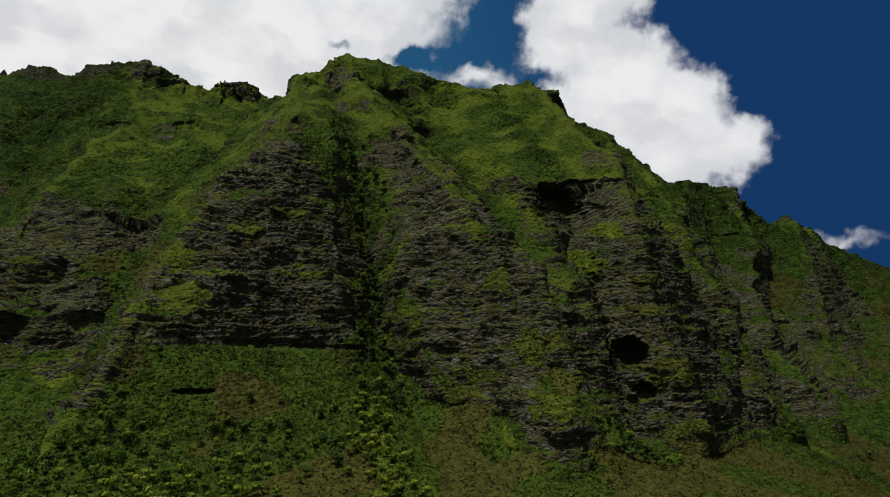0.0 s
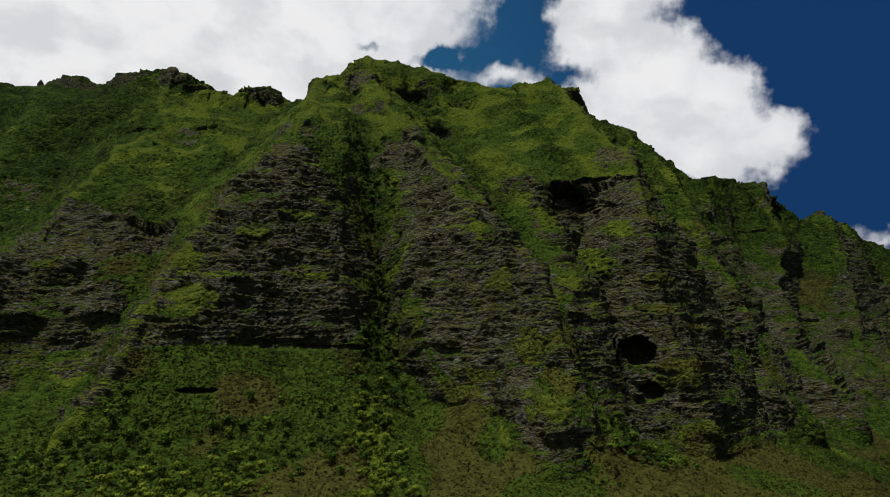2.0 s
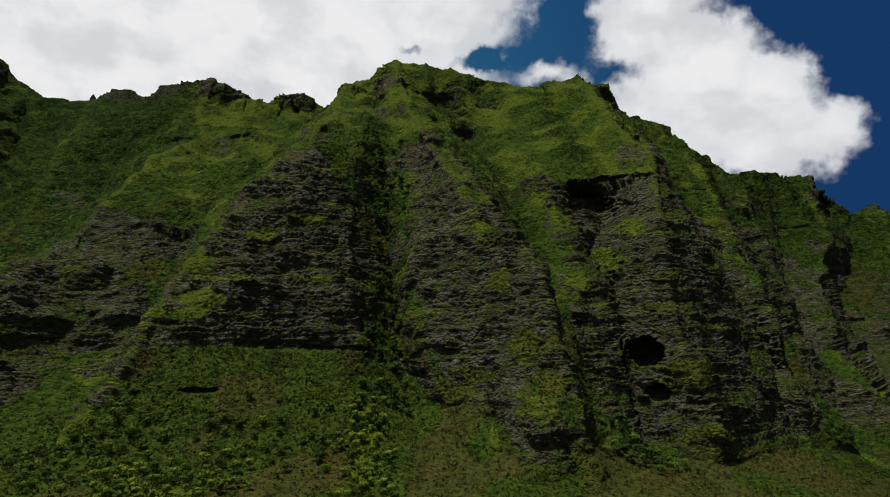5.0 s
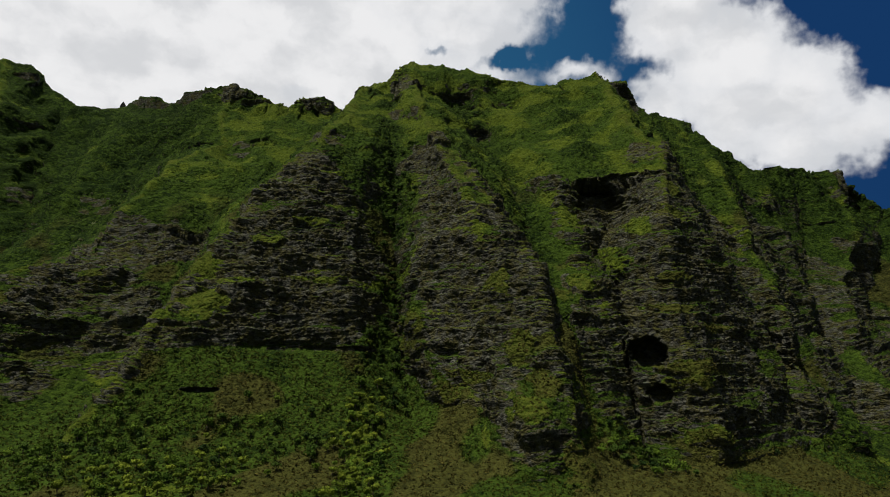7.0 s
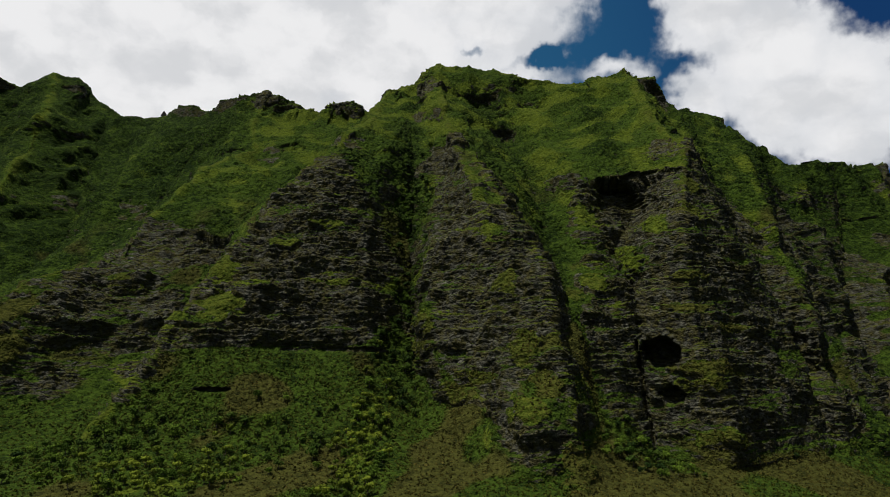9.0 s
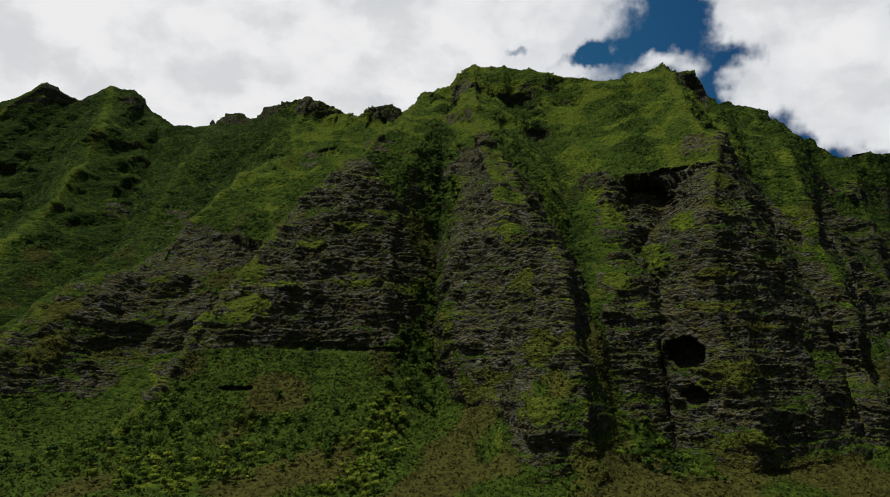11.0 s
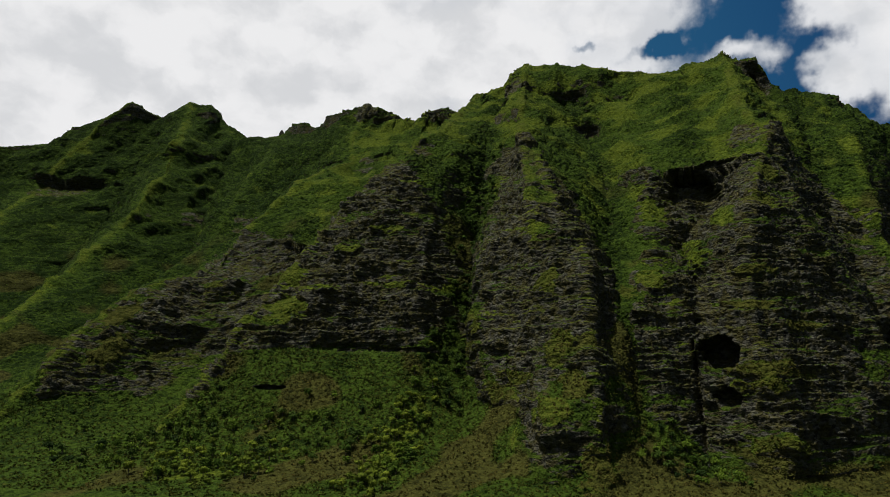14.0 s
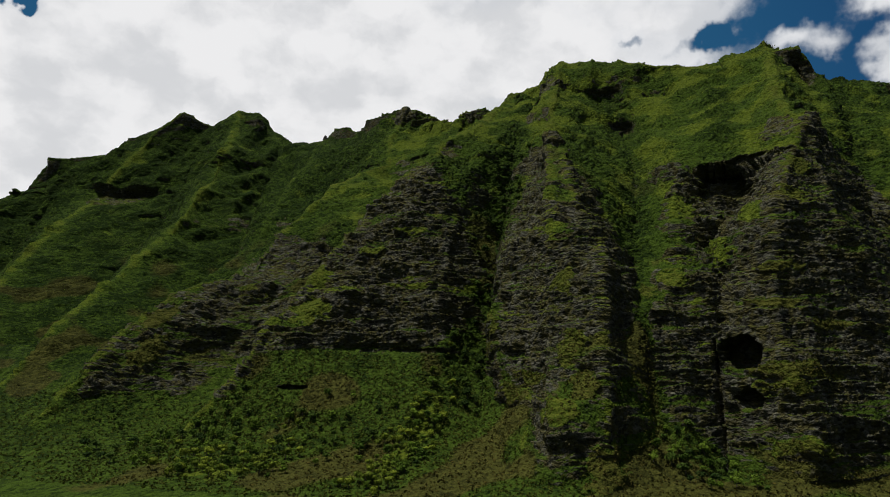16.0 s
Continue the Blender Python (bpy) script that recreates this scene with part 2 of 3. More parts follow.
# spurs to the east
line(0, (402, 370, 742), (300, 354, 622), (212, 345, 532), (150, 350, 490), (100, 354, 464), (35, 350, 425))
line(0.6, (404, 407, 762), (300, 394, 622), (250, 380, 566), (212, 376, 530), (170, 373, 497), (120, 368, 462), (80, 366, 446), (35, 362, 428))
line(0, (366, 474, 764), (270, 436, 665), (212, 412, 590), (150, 395, 525), (100, 382, 475), (40, 376, 435))
line(0.6, (334, 496, 735), (262, 492, 682), (230, 470, 640), (194, 453, 600), (126, 424, 522), (90, 412, 474), (60, 402, 452), (30, 396, 438))
line(0, (345, 567, 770), (262, 535, 725), (200, 490, 650), (130, 448, 562), (90, 436, 512), (35, 425, 465))
line(0.6, (354, 648, 810), (300, 618, 755), (241, 585, 696), (185, 520, 626), (150, 494, 588), (118, 470, 548), (90, 464, 500), (60, 456, 474), (30, 450, 455))
line(0, (308, 713, 820), (220, 630, 730), (150, 555, 650), (90, 510, 545), (35, 500, 490))
line(0.6, (327, 764, 830), (204, 687, 709), (129, 610, 630), (80, 580, 545), (30, 565, 490))
line(0, (282, 833, 830), (170, 760, 740), (90, 680, 630), (35, 650, 520))
line(0.4, (250, 1000, 850), (120, 850, 650), (30, 750, 500))
line(0, (240, 1600, 1000), (40, 1500, 800))


def crest_y(x):
    cx, cy, _ = np.array(CREST, float).T
    wide = np.where(x < -540, 30.0, 5.0)
    return sum(np.interp(x + k * wide, cx, cy) for k in (-1, -0.5, 0, 0.5, 1)) / 5


def smin(a, b, k):
    return -smax(-a, -b, k)


def shore(x):
    """For places x along the mountain: how far back its face lies at each level, as contours strung over the ridges and valleys."""
    cx, cy, cz = np.array(CREST, float).T
    yc, zc = crest_y(x)[:, None], np.interp(x, cx, cz)[:, None]
    z = LEVELS[None, :]
    X = x[:, None] + 3.0 * perlin(x[:, None] / 40, z / 55, 0 * z) + 1.6 * perlin(x[:, None] / 15, z / 22, 0 * z + 4)
    face = np.zeros(X.shape)
    for j, level in enumerate(LEVELS):
        knots, fading = [], []
        for _, p in LINES:
            h, px, py = p.T
            over = level - h[-1]
            at = (np.interp(level, h, px), np.interp(level, h, py) - 2.0 * max(h[0] - level, 0))
            if over <= 0:
                knots.append(at)
            elif over < 24:
                fading.append((at[0], at[1] + over * (py[-1] - py[-2]) / (h[-1] - h[-2]), 1 - over / 24))
        for k in np.where((cz[1:] - level) * (cz[:-1] - level) < 0)[0]:
            f = (level - cz[k]) / (cz[k + 1] - cz[k])
            knots.append((cx[k] + f * (cx[k + 1] - cx[k]), cy[k] + f * (cy[k + 1] - cy[k])))
        knots = np.array(sorted(knots) or [(0, 1200)])
        for fx, fy, w in fading:
            knots = np.array(sorted(knots.tolist() + [[fx, w * fy + (1 - w) * np.interp(fx, knots[:, 0], knots[:, 1])]]))
        face[:, j] = np.interp(X[:, j], knots[:, 0], knots[:, 1])
    top = np.array([np.interp(c, LEVELS, f) for c, f in zip(zc[:, 0], face)])[:, None]
    face += (yc - top) * smooth(z, zc - 50, zc)
    face = np.where(z > zc, yc + 0.3 * (z - zc), face)
    return np.minimum.accumulate(face[:, ::-1], axis=1)[:, ::-1] + 0.01 * z


def land(xs, ys):
    """The height of the ground, without its fine relief, on the grid of xs and ys."""
    cx, cy, cz = np.array(CREST, float).T
    yc, zc = crest_y(xs), np.interp(xs, cx, cz)
    knob = 0.3 + smooth(xs, -800, -740) * (3.5 * perlin(xs / 16, 0 * xs, 0 * xs + 2) + 2.0 * perlin(xs / 6, 0 * xs, 0 * xs + 6))
    face = shore(xs)
    X, Y = np.meshgrid(xs, ys)
    h = np.stack([np.interp(ys, f, LEVELS) for f in face], 1)
    top = (zc + knob)[None, :] - 1.1 * (np.sqrt(np.maximum(Y - yc[None, :], 0) ** 2 + 36) - 6)
    h += 8 * np.exp(-((X - 112) ** 2 + (Y - 560) ** 2) / 50)
    h = smin(h, top + 2.0, 3.0)
    # the apron and the plain
    low = 43 * smooth(Y, 20, 290) + 0.17 * np.maximum(Y - 280, 0) + 0.25 * np.maximum(Y - 385, 0) - 0.12 * np.clip(X - 150, 0, 260) - 0.14 * np.clip(X - 310, 0, 160)
    low = np.maximum(np.minimum(low, 120) - 0.12 * np.maximum(Y - 700, 0), 0)
    low = low + 1.5 * perlin(X / 35, Y / 35, 0 * X) * smooth(Y, 50, 200)
    return smax(h, low, 8.0)

# the middle of the view, round which the sky is built
CX, CY = 100.0, -15.0


def worley(x, y, z):
    """The distance to the nearest of scattered points, one in each unit cell, a random number of that point, and the distance to the next."""
    x, y, z = (np.asarray(a, np.float32) for a in (x, y, z))
    cell = [np.floor(a).astype(np.int32) for a in (x, y, z)]
    part = [a - c for a, c in zip((x, y, z), cell)]
    best, second, who = np.full(x.shape, 9.0, np.float32), np.full(x.shape, 9.0, np.float32), np.zeros(x.shape, np.int32)
    for i in (-1, 0, 1):
        a = PERM[(cell[0] + i) & 255]
        for j in (-1, 0, 1):
            b = PERM[a + ((cell[1] + j) & 255)]
            for k in (-1, 0, 1):
                h = PERM[b + ((cell[2] + k) & 255)]
                f = SPOT[h]
                d = (part[0] - i - f[:, 0]) ** 2 + (part[1] - j - f[:, 1]) ** 2 + (part[2] - k - f[:, 2]) ** 2
                near = d < best
                second = np.where(near, best, np.minimum(second, d))
                best, who = np.where(near, d, best), np.where(near, h, who)
    return np.sqrt(best), who / 255.0, np.sqrt(second)


SPOT = RNG.uniform(0.1, 0.9, (256, 3)).astype(np.float32)


def dome(f, r):
    return np.maximum(0, 1 - (f / r) ** 2)


def within(u, v, outline):
    """About 1 inside an outline, falling to 0 within a few metres outside it."""
    inside, near = np.zeros(len(u), bool), np.full(len(u), 1e9)
    for (ax, ay), (bx, by) in zip(outline, outline[1:] + outline[:1]):
        f = np.clip(((u - ax) * (bx - ax) + (v - ay) * (by - ay)) / ((bx - ax) ** 2 + (by - ay) ** 2), 0, 1)
        near = np.minimum(near, np.hypot(u - ax - f * (bx - ax), v - ay - f * (by - ay)))
        inside ^= ((ay > v) != (by > v)) & (u < (bx - ax) * (v - ay) / (by - ay + 1e-9) + ax)
    return smooth(np.where(inside, near, -near), -3, 3)


def beds(thin, thick, seed):
    """The edges of a pile of rock beds of uneven thickness."""
    r = np.random.RandomState(seed)
    return np.concatenate([[-50.0], -50 + np.cumsum(r.uniform(thin, thick, int(800 / thin)))])


BEDS, LAYERS = beds(3.0, 9.5, 3), beds(1.5, 3.6, 4)


def steps(s, edges):
    """The bed in which each level lies, how far up in it, and how thick it is."""
    i = np.clip(np.searchsorted(edges, s) - 1, 0, len(edges) - 2)
    thick = edges[i + 1] - edges[i]
    return i * 1.0, np.clip((s - edges[i]) / thick, 0, 1), thick


# cliff bands: x and height of one end, of the other end, how high the band is, how far its foot (or, under an overhang, its head) is cut back
SCARPS = [
    (100, 462, 178, 446, 30, 13, False), (160, 444, 232, 436, 22, 9, False), (60, 376, 106, 366, 14, 9, False), (10, 305, 50, 297, 14, 8, False), (222, 261, 280, 256, 50, 15, True),
    (185, 268, 226, 262, 12, 5, False), (-130, 374, -86, 366, 22, 13, False), (-176, 484, -108, 468, 22, 11, False), (-64, 464, -20, 460, 22, 6, False), (148, 368, 188, 364, 17, 9, False), (-126, 222, -66, 212, 36, 9, True),
    (338, 444, 362, 408, 26, 12, False), (-500, 558, -420, 505, 30, 9, False), (-500, 468, -440, 458, 34, 14, False), (-690, 520, -600, 560, 40, 11, False), (-700, 400, -590, 392, 44, 14, True),
    (-190, 234, -100, 230, 30, 13, False), (-180, 190, -110, 186, 24, 10, False), (-185, 150, -105, 142, 24, 9, False), (-300, 300, -230, 290, 24, 11, False), (-430, 330, -370, 320, 28, 13, False),
    (440, 300, 520, 290, 22, 7, False), (390, 262, 470, 248, 20, 6, False), (600, 330, 680, 318, 24, 12, False), (350, 226, 400, 218, 20, 9, False), (380, 160, 480, 148, 22, 6, False),
    (345, 130, 400, 122, 20, 8, False), (530, 250, 640, 238, 26, 7, False),
]


def relief(P, N):
    """How far each point of the sheet moves outwards: gullies, strata, ledges, blocks and shrubs. Also where rock, dry and fresh grass are."""
    x, y, z = P.T
    steep = 1 - N[:, 2]
    zone = np.clip(0.5 + 1.3 * perlin(x / 60, y / 60, z / 45), 0, 1)
    low = 1 - smooth(z + 40 * perlin(x / 80, y / 80, 0 * z), 240, 310) * (1 - 0.6 * smooth(steep, 0.5, 0.75))
    face = np.zeros(len(x))
    wx, wz = x + 5 * perlin(x / 18, y / 18, z / 14) + 3 * perlin(x / 6, y / 6, z / 4), z + 8 * perlin(x / 20 + 5, y / 20, z / 12) + 2.5 * perlin(x / 6, y / 6 + 4, z / 4)
    for outline in FACES:
        face = np.maximum(face, within(wx, wz, outline))
    face *= (1 - smooth(y - 0.6 * np.maximum(x - 300, 0), 590, 640)) * smooth(steep, 0.06, 0.2)
    rock = np.clip(face * (0.9 + 0.4 * (zone - 0.4)) + (1 - face) * low * (0.75 * smooth(steep, 0.58, 0.8) + 0.3 * smooth(steep, 0.2, 0.5) * zone), 0, 1) * smooth(z, 40, 70)
    rock *= 1 - 0.5 * smooth(perlin(x / 30, y / 30, z / 9 + 3), 0.08, 0.26)
    for px, py, pz, r in CRAGS:
        rock = np.maximum(rock, (1 - smooth(np.sqrt((x - px) ** 2 + (y - py) ** 2 + (z - pz) ** 2) + 10 * perlin(x / 12, y / 12, z / 12), 0.5 * r, r)) * smooth(steep, 0.1, 0.3))
    for px, py, pz, r in GREENS:
        rock *= smooth(np.sqrt((x - px) ** 2 + (y - py) ** 2 + (z - pz) ** 2) + 12 * perlin(x / 14, y / 14, z / 14), 0.6 * r, 1.2 * r)
    ragged = 0.9 * perlin(x / 9, y / 9, z / 5) + 0.4 * perlin(x / 3.5, y / 3.5, z / 2.5)
    bank, parched = np.zeros(len(x)), np.zeros(len(x))
    for px, pz, rx, rz, arid in BANKS:
        on = np.where(y < 600, 1 - smooth(np.sqrt(((x - px) / rx) ** 2 + ((z - pz) / rz) ** 2) + ragged, 0.7, 1.1), 0)
        bank, parched = np.maximum(bank, on), np.maximum(parched, arid * on)
    rock *= 1 - 0.9 * bank
    # soil lies on the mound below the broad face
    rock *= 1 - smooth(116 - z, 0, 8) * smooth(72 - np.abs(x + 2), 0, 12) * smooth(430 - y, 0, 10)
    # cliff bands: undercut below the upper edge, easing out downwards
    under = np.zeros(len(x))
    sway = 5 * perlin(x / 14, y / 90, z / 60) + 1.6 * perlin(x / 5, y / 60, z / 40)
    spotty = np.clip(0.55 + 1.5 * perlin(x / 16, y / 16, z / 9 + 2), 0, 1)
    front = y < crest_y(x) + 2
    for ax, az, bx, bz, tall, deep, overhung in SCARPS:
        f = np.clip((x - ax) / (bx - ax), 0, 1)
        edge = az + (bz - az) * f + sway
        ends = smooth(x, ax - 0.1 * (bx - ax), ax + 0.3 * (bx - ax)) * (1 - smooth(x, bx - 0.3 * (bx - ax), bx + 0.1 * (bx - ax)))
        down = (edge - z) / tall
        if overhung:
            on = np.where((down > 0) & (down < 1), (1 - down) ** 0.8, 0)
            bare = smooth(on, 0.05, 0.4)
        else:
            on = np.interp(down, (0, 1, 2.6), (0, 1, 0))
            bare = smooth(down, 0.0, 0.15) * (1 - smooth(down, 0.75, 1.05)) * spotty
        ends = np.where(front, ends, 0)
        under = np.maximum(under, deep * on * ends)
        rock = np.maximum(rock, bare * ends * (1 - 0.75 * smooth(z, 405, 430)))
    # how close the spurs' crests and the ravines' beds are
    ridge, sharp, wood_shade = np.zeros(len(x)), np.zeros(len(x)), np.zeros(len(x))
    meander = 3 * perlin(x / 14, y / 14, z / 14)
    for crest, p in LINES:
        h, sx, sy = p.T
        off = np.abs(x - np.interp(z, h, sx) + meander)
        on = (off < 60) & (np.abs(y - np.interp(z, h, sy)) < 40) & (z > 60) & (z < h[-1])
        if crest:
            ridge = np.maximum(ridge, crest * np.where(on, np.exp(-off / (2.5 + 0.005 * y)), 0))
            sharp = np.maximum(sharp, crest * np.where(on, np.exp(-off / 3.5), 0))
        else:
            wood_shade = np.maximum(wood_shade, np.where(on, np.exp(-(off / (4 + 0.025 * y)) ** 2), 0))
    # besides the ravine woods: shade painted as darker growth on sides facing east
    wood_shade = np.maximum(wood_shade, 0.6 * smooth(N[:, 0], 0.2, 0.55) * smooth(z, 110, 190))
    # the western slopes' shade is put into the growth's colour as well
    wood_shade = np.maximum(wood_shade, 0.95 * smooth(-x, 100, 160) * (1 - 0.15 * smooth(-N[:, 0] + 0.25 * perlin(x / 30, y / 30, z / 30), 0.05, 0.35)))
    wood_shade *= np.clip(0.7 + 1.6 * perlin(x / 25, y / 25, z / 20 + 1), 0, 1) * (1 - rock) * smooth(z, 70, 120) * (1 - 0.9 * ridge)
    # a floor of painted shade over the western and eastern ends
    wood_shade = np.maximum(wood_shade, (0.55 * smooth(-x, 100, 180) + 0.7 * smooth(x, 335, 400)) * (1 - rock) * (1 - 0.9 * ridge) * np.clip(0.9 + perlin(x / 20, y / 20, z / 20), 0.3, 1))
    dry = smooth(perlin(x / 45, y / 45, z / 60 + 7) + smooth(430 - y, 0, 40) * (0.16 * smooth(x, -40, 60) - 0.22 * smooth(-x, 0, 80)), -0.05, 0.3) * (1 - rock) * (1 - 0.7 * smooth(z, 130, 300))
    grass = np.clip(0.14 + 1.8 * perlin(x / 42, y / 42, z / 30 + 3) + 0.9 * perlin(x / 15, y / 15, z / 11) + 0.35 * smooth(z, 200, 330) - 0.45 * smooth(-x, 90, 200) - 0.35 * smooth(x, 340, 440), 0, 1)
    grass *= 1 - 0.85 * wood_shade
    # fresh green runs down the slope below the faces
    runnel = np.exp(-((x - 62 - 8 * perlin(y / 20, 0 * y, 0 * y)) / 6) ** 2) * smooth(y, 300, 320) * (1 - smooth(y, 390, 420))
    runnel = np.maximum(runnel, np.exp(-((x + 28) / 22) ** 2 - ((y - 305) / 14) ** 2)) * np.clip(0.7 + 1.5 * perlin(x / 9, y / 9, 0 * x), 0, 1)
    grass = np.where((y < 430) & (z < 115), np.clip(0.12 + 0.5 * perlin(x / 30, y / 30, 0 * x + 5), 0, 1), grass)
    grass, dry = np.maximum(grass, runnel), dry * (1 - runnel)
    dry = np.maximum(dry, rock * np.clip(0.42 + 0.5 * perlin(x / 22, y / 22, z / 16 + 6), 0, 0.7))
    grass, dry = np.maximum(grass, 0.7 * bank), np.maximum(dry * (1 - bank), parched)
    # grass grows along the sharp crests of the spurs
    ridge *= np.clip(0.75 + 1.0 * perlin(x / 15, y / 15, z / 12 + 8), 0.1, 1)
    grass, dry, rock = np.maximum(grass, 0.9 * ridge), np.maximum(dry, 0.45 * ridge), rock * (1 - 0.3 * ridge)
    # gullies and sharp ribs run down the slope, so they change slowly with height
    upper, west, east = smooth(z, 225, 320), smooth(-x, 150, 260), smooth(x, 325, 400)
    rib = (1 - 0.6 * upper) * (9 * (0.24 - np.abs(perlin(x / 34, y / 34, z / 120))) + 4 * (0.24 - np.abs(perlin(x / 14, y / 14, z / 60 + 2))))
    rib += 24 * upper * (0.2 - np.abs(perlin(x / 40 + 3, y / 80, z / 240))) + 5 * upper * (0.22 - np.abs(perlin(x / 14 + 3, y / 30, z / 120)))
    rib += 30 * west * (0.18 - np.abs(perlin(x / 52 + 9, y / 110, z / 300))) + 22 * east * (0.2 - np.abs(perlin(x / 45 + 5, y / 60, z / 200)))
    d = rib * smooth(steep, 0.1, 0.35) + 2.6 * perlin(x / 14, y / 14, z / 14) * smooth(steep, 0.08, 0.3)
    d += (2.0 + 1.5 * smooth(y, 480, 600)) * sharp - under + 1.5 * bank
    # strata: beds that stand out unevenly and overhang, broken into blocks
    s = z + 6 * perlin(x / 110, y / 110, z / 160) + 0.9 * perlin(x / 19, y / 19, z / 12) + 0.35 * perlin(x / 5, y / 5, z / 4)
    lean = np.clip(np.clip(N[:, 2], 0.05, 1) / np.maximum(np.hypot(N[:, 0], N[:, 1]), 0.15), 0.25, 0.8)
    i, t, thick = steps(s, BEDS)
    j, u, thin = steps(s, LAYERS)
    ledge = thick * lean * t ** 1.2 * np.clip(0.65 + 1.6 * perlin(x / 26, y / 26, i * 3.7), 0.0, 1.3) + 4.0 * perlin(x / 30, y / 30, i * 5.1 + 0.4)
    ledge += thin * lean * u ** 1.1 * np.clip(0.6 + 1.6 * perlin(x / 11, y / 11, j * 4.3 + 0.7), 0.0, 1.3) + 1.3 * perlin(x / 8, y / 8, j * 6.7 + 0.2)
    f1, lift, e1 = worley(x / 4.2, y / 4.2, s / 1.9)
    f2, lift2, e2 = worley(x / 1.9, y / 1.9, z / 1.5)
    blocks = (0.2 + 1.1 * lift ** 2) * smooth(e1 - f1, 0.0, 0.4) + (0.2 + 0.5 * lift2) * smooth(e2 - f2, 0.0, 0.5) + 0.7 * dome(f2, 0.8)
    d += np.maximum(rock, 0.25 * smooth(steep, 0.3, 0.5) * (1 - wood_shade)) * ledge + rock * blocks
    g0, _, _ = worley(x / 13, y / 13, z / 11)
    g1, tone, _ = worley(x / 5.5, y / 5.5, z / 4.5)
    g2, tone2, _ = worley(x / 2.6, y / 2.6, z / 2.3)
    patch = np.clip(0.7 + 1.6 * perlin(x / 24, y / 24, z / 24 + 5), 0.1, 1.4) * (1 - 0.6 * grass) * (1 - 0.75 * smooth(455 - y, 0, 20) * smooth(130 - z, 0, 15))
    patch = np.maximum(patch, 1.2 * wood_shade)
    d += (1 - rock) * (1 - 0.6 * ridge) * patch * (2.4 * wood_shade * dome(g0, 0.9) + (1.9 + 1.2 * upper) * dome(g1, 0.9) + (1.5 + 0.5 * upper) * dome(g2, 0.9)) * smooth(y, 120, 250)
    d += (1 - rock) * 0.5 * dome(g2, 0.8) * smooth(y, 120, 250)
    d *= 1 - np.where(x < -190, 0.6, 0.1) * smooth(y - crest_y(x), -30, -5)
    # the tone carries this painted shade, and is darker still in the east
    return d, rock, dry, 0.5 * tone + 0.5 * tone2 - (0.5 + 0.3 * west) * wood_shade + 0.25 * ridge - 0.12 * east, grass


def build_ground():
    """One sheet of ground in columns from the plain to the horizon; on the mountain its rows follow the height."""
    xs = np.concatenate([np.linspace(-5000, -950, 25)[:-1], np.arange(-950, -300, 2.5), np.arange(-300, -120, 1.4), np.arange(-120, 400, 0.78),
                         np.arange(400, 950, 1.9), np.linspace(951, 5000, 25)])
    yc = crest_y(xs)
    ys = np.arange(110.0, 1151.0)
    high = land(xs, ys).T
    mid = (ys[1:] + ys[:-1]) / 2
    rise = np.diff(high, axis=1)
    weights = np.maximum(rise, 0) * np.where(high[:, 1:] < 300, 1.0, 0.55) + np.where(mid < 270, 0.04, np.where(mid < 420, 0.45, 0.10))
    weights *= np.where(mid[None, :] > yc[:, None] + 14, 0.0001, 1)
    n = 690
    near, back = -np.geomspace(5000, 1, 24) + 105, np.geomspace(1, 4200, 36)
    ends = weights.sum(1)
    ends = np.max([np.roll(ends, k) for k in range(-40, 41, 4)], axis=0)
    ends = np.mean([np.roll(ends, k) for k in range(-40, 41, 4)], axis=0)
    rows = np.zeros((len(xs), n))
    for i in range(len(xs)):
        s = np.concatenate([[0], np.cumsum(weights[i])])
        rows[i] = np.interp(np.linspace(0, ends[i], n), s, ys)
        rows[i] = np.minimum(rows[i], yc[i] + 14 + 0.01 * np.arange(n))
    Y = np.concatenate([np.repeat(near[None, :], len(xs), 0), rows, rows[:, -1:] + back[None, :]], 1)
    n = Y.shape[1]
    pos = np.zeros((len(xs), n, 3))
    pos[..., 0], pos[..., 1] = xs[:, None], Y
    for i in range(0, len(xs), 1):
        pos[i, :, 2] = np.interp(Y[i], ys, high[i])
    first, last = high[:, 0], pos[:, n - 37, 2]
    pos[:, :24, 2] = first[:, None] * smooth(Y[:, :24], 20, 110)
    pos[:, -36:, 2] = np.maximum(last[:, None] - 0.9 * back[None, :], 0)
    # normals of the sheet
    du, dv = np.gradient(pos, axis=0), np.gradient(pos, axis=1)
    nor = np.cross(du, dv)
    nor /= np.maximum(np.linalg.norm(nor, axis=2, keepdims=True), 1e-9)
    nor *= np.sign(nor[..., 2:3] + 1e-9)
    P, N = pos.reshape(-1, 3), nor.reshape(-1, 3)
    fine = smooth(P[:, 0], -950, -880) * (1 - smooth(P[:, 0], 880, 950)) * smooth(P[:, 1], 110, 200) * np.tile(np.arange(n) < n - 34, len(xs))
    d, rock, dry, tone, grass = (np.zeros(len(P)) for _ in range(5))
    use = fine > 0.001
    for values, found in zip((d, rock, dry, tone, grass), relief(P[use], N[use])):
        values[use] = found
    out = P + N * (d * fine)[:, None]
    # caves and undercuts
    for cx, cy, cz, w, hgt, deep in CAVES:
        near = np.where((np.abs(out[:, 0] - cx) < 2 * w) & (out[:, 1] < crest_y(out[:, 0]) - 15) & (np.abs(out[:, 2] - cz) < 2 * hgt))[0]
        x, y, z = out[near].T
        q = ((x - cx) / w) ** 2 + ((z - cz) / hgt) ** 2 + 0.8 * perlin(x / 8, z / 6, 0 * x + cx) + 0.5 * perlin(x / 3, z / 2.2, 0 * x + cx)
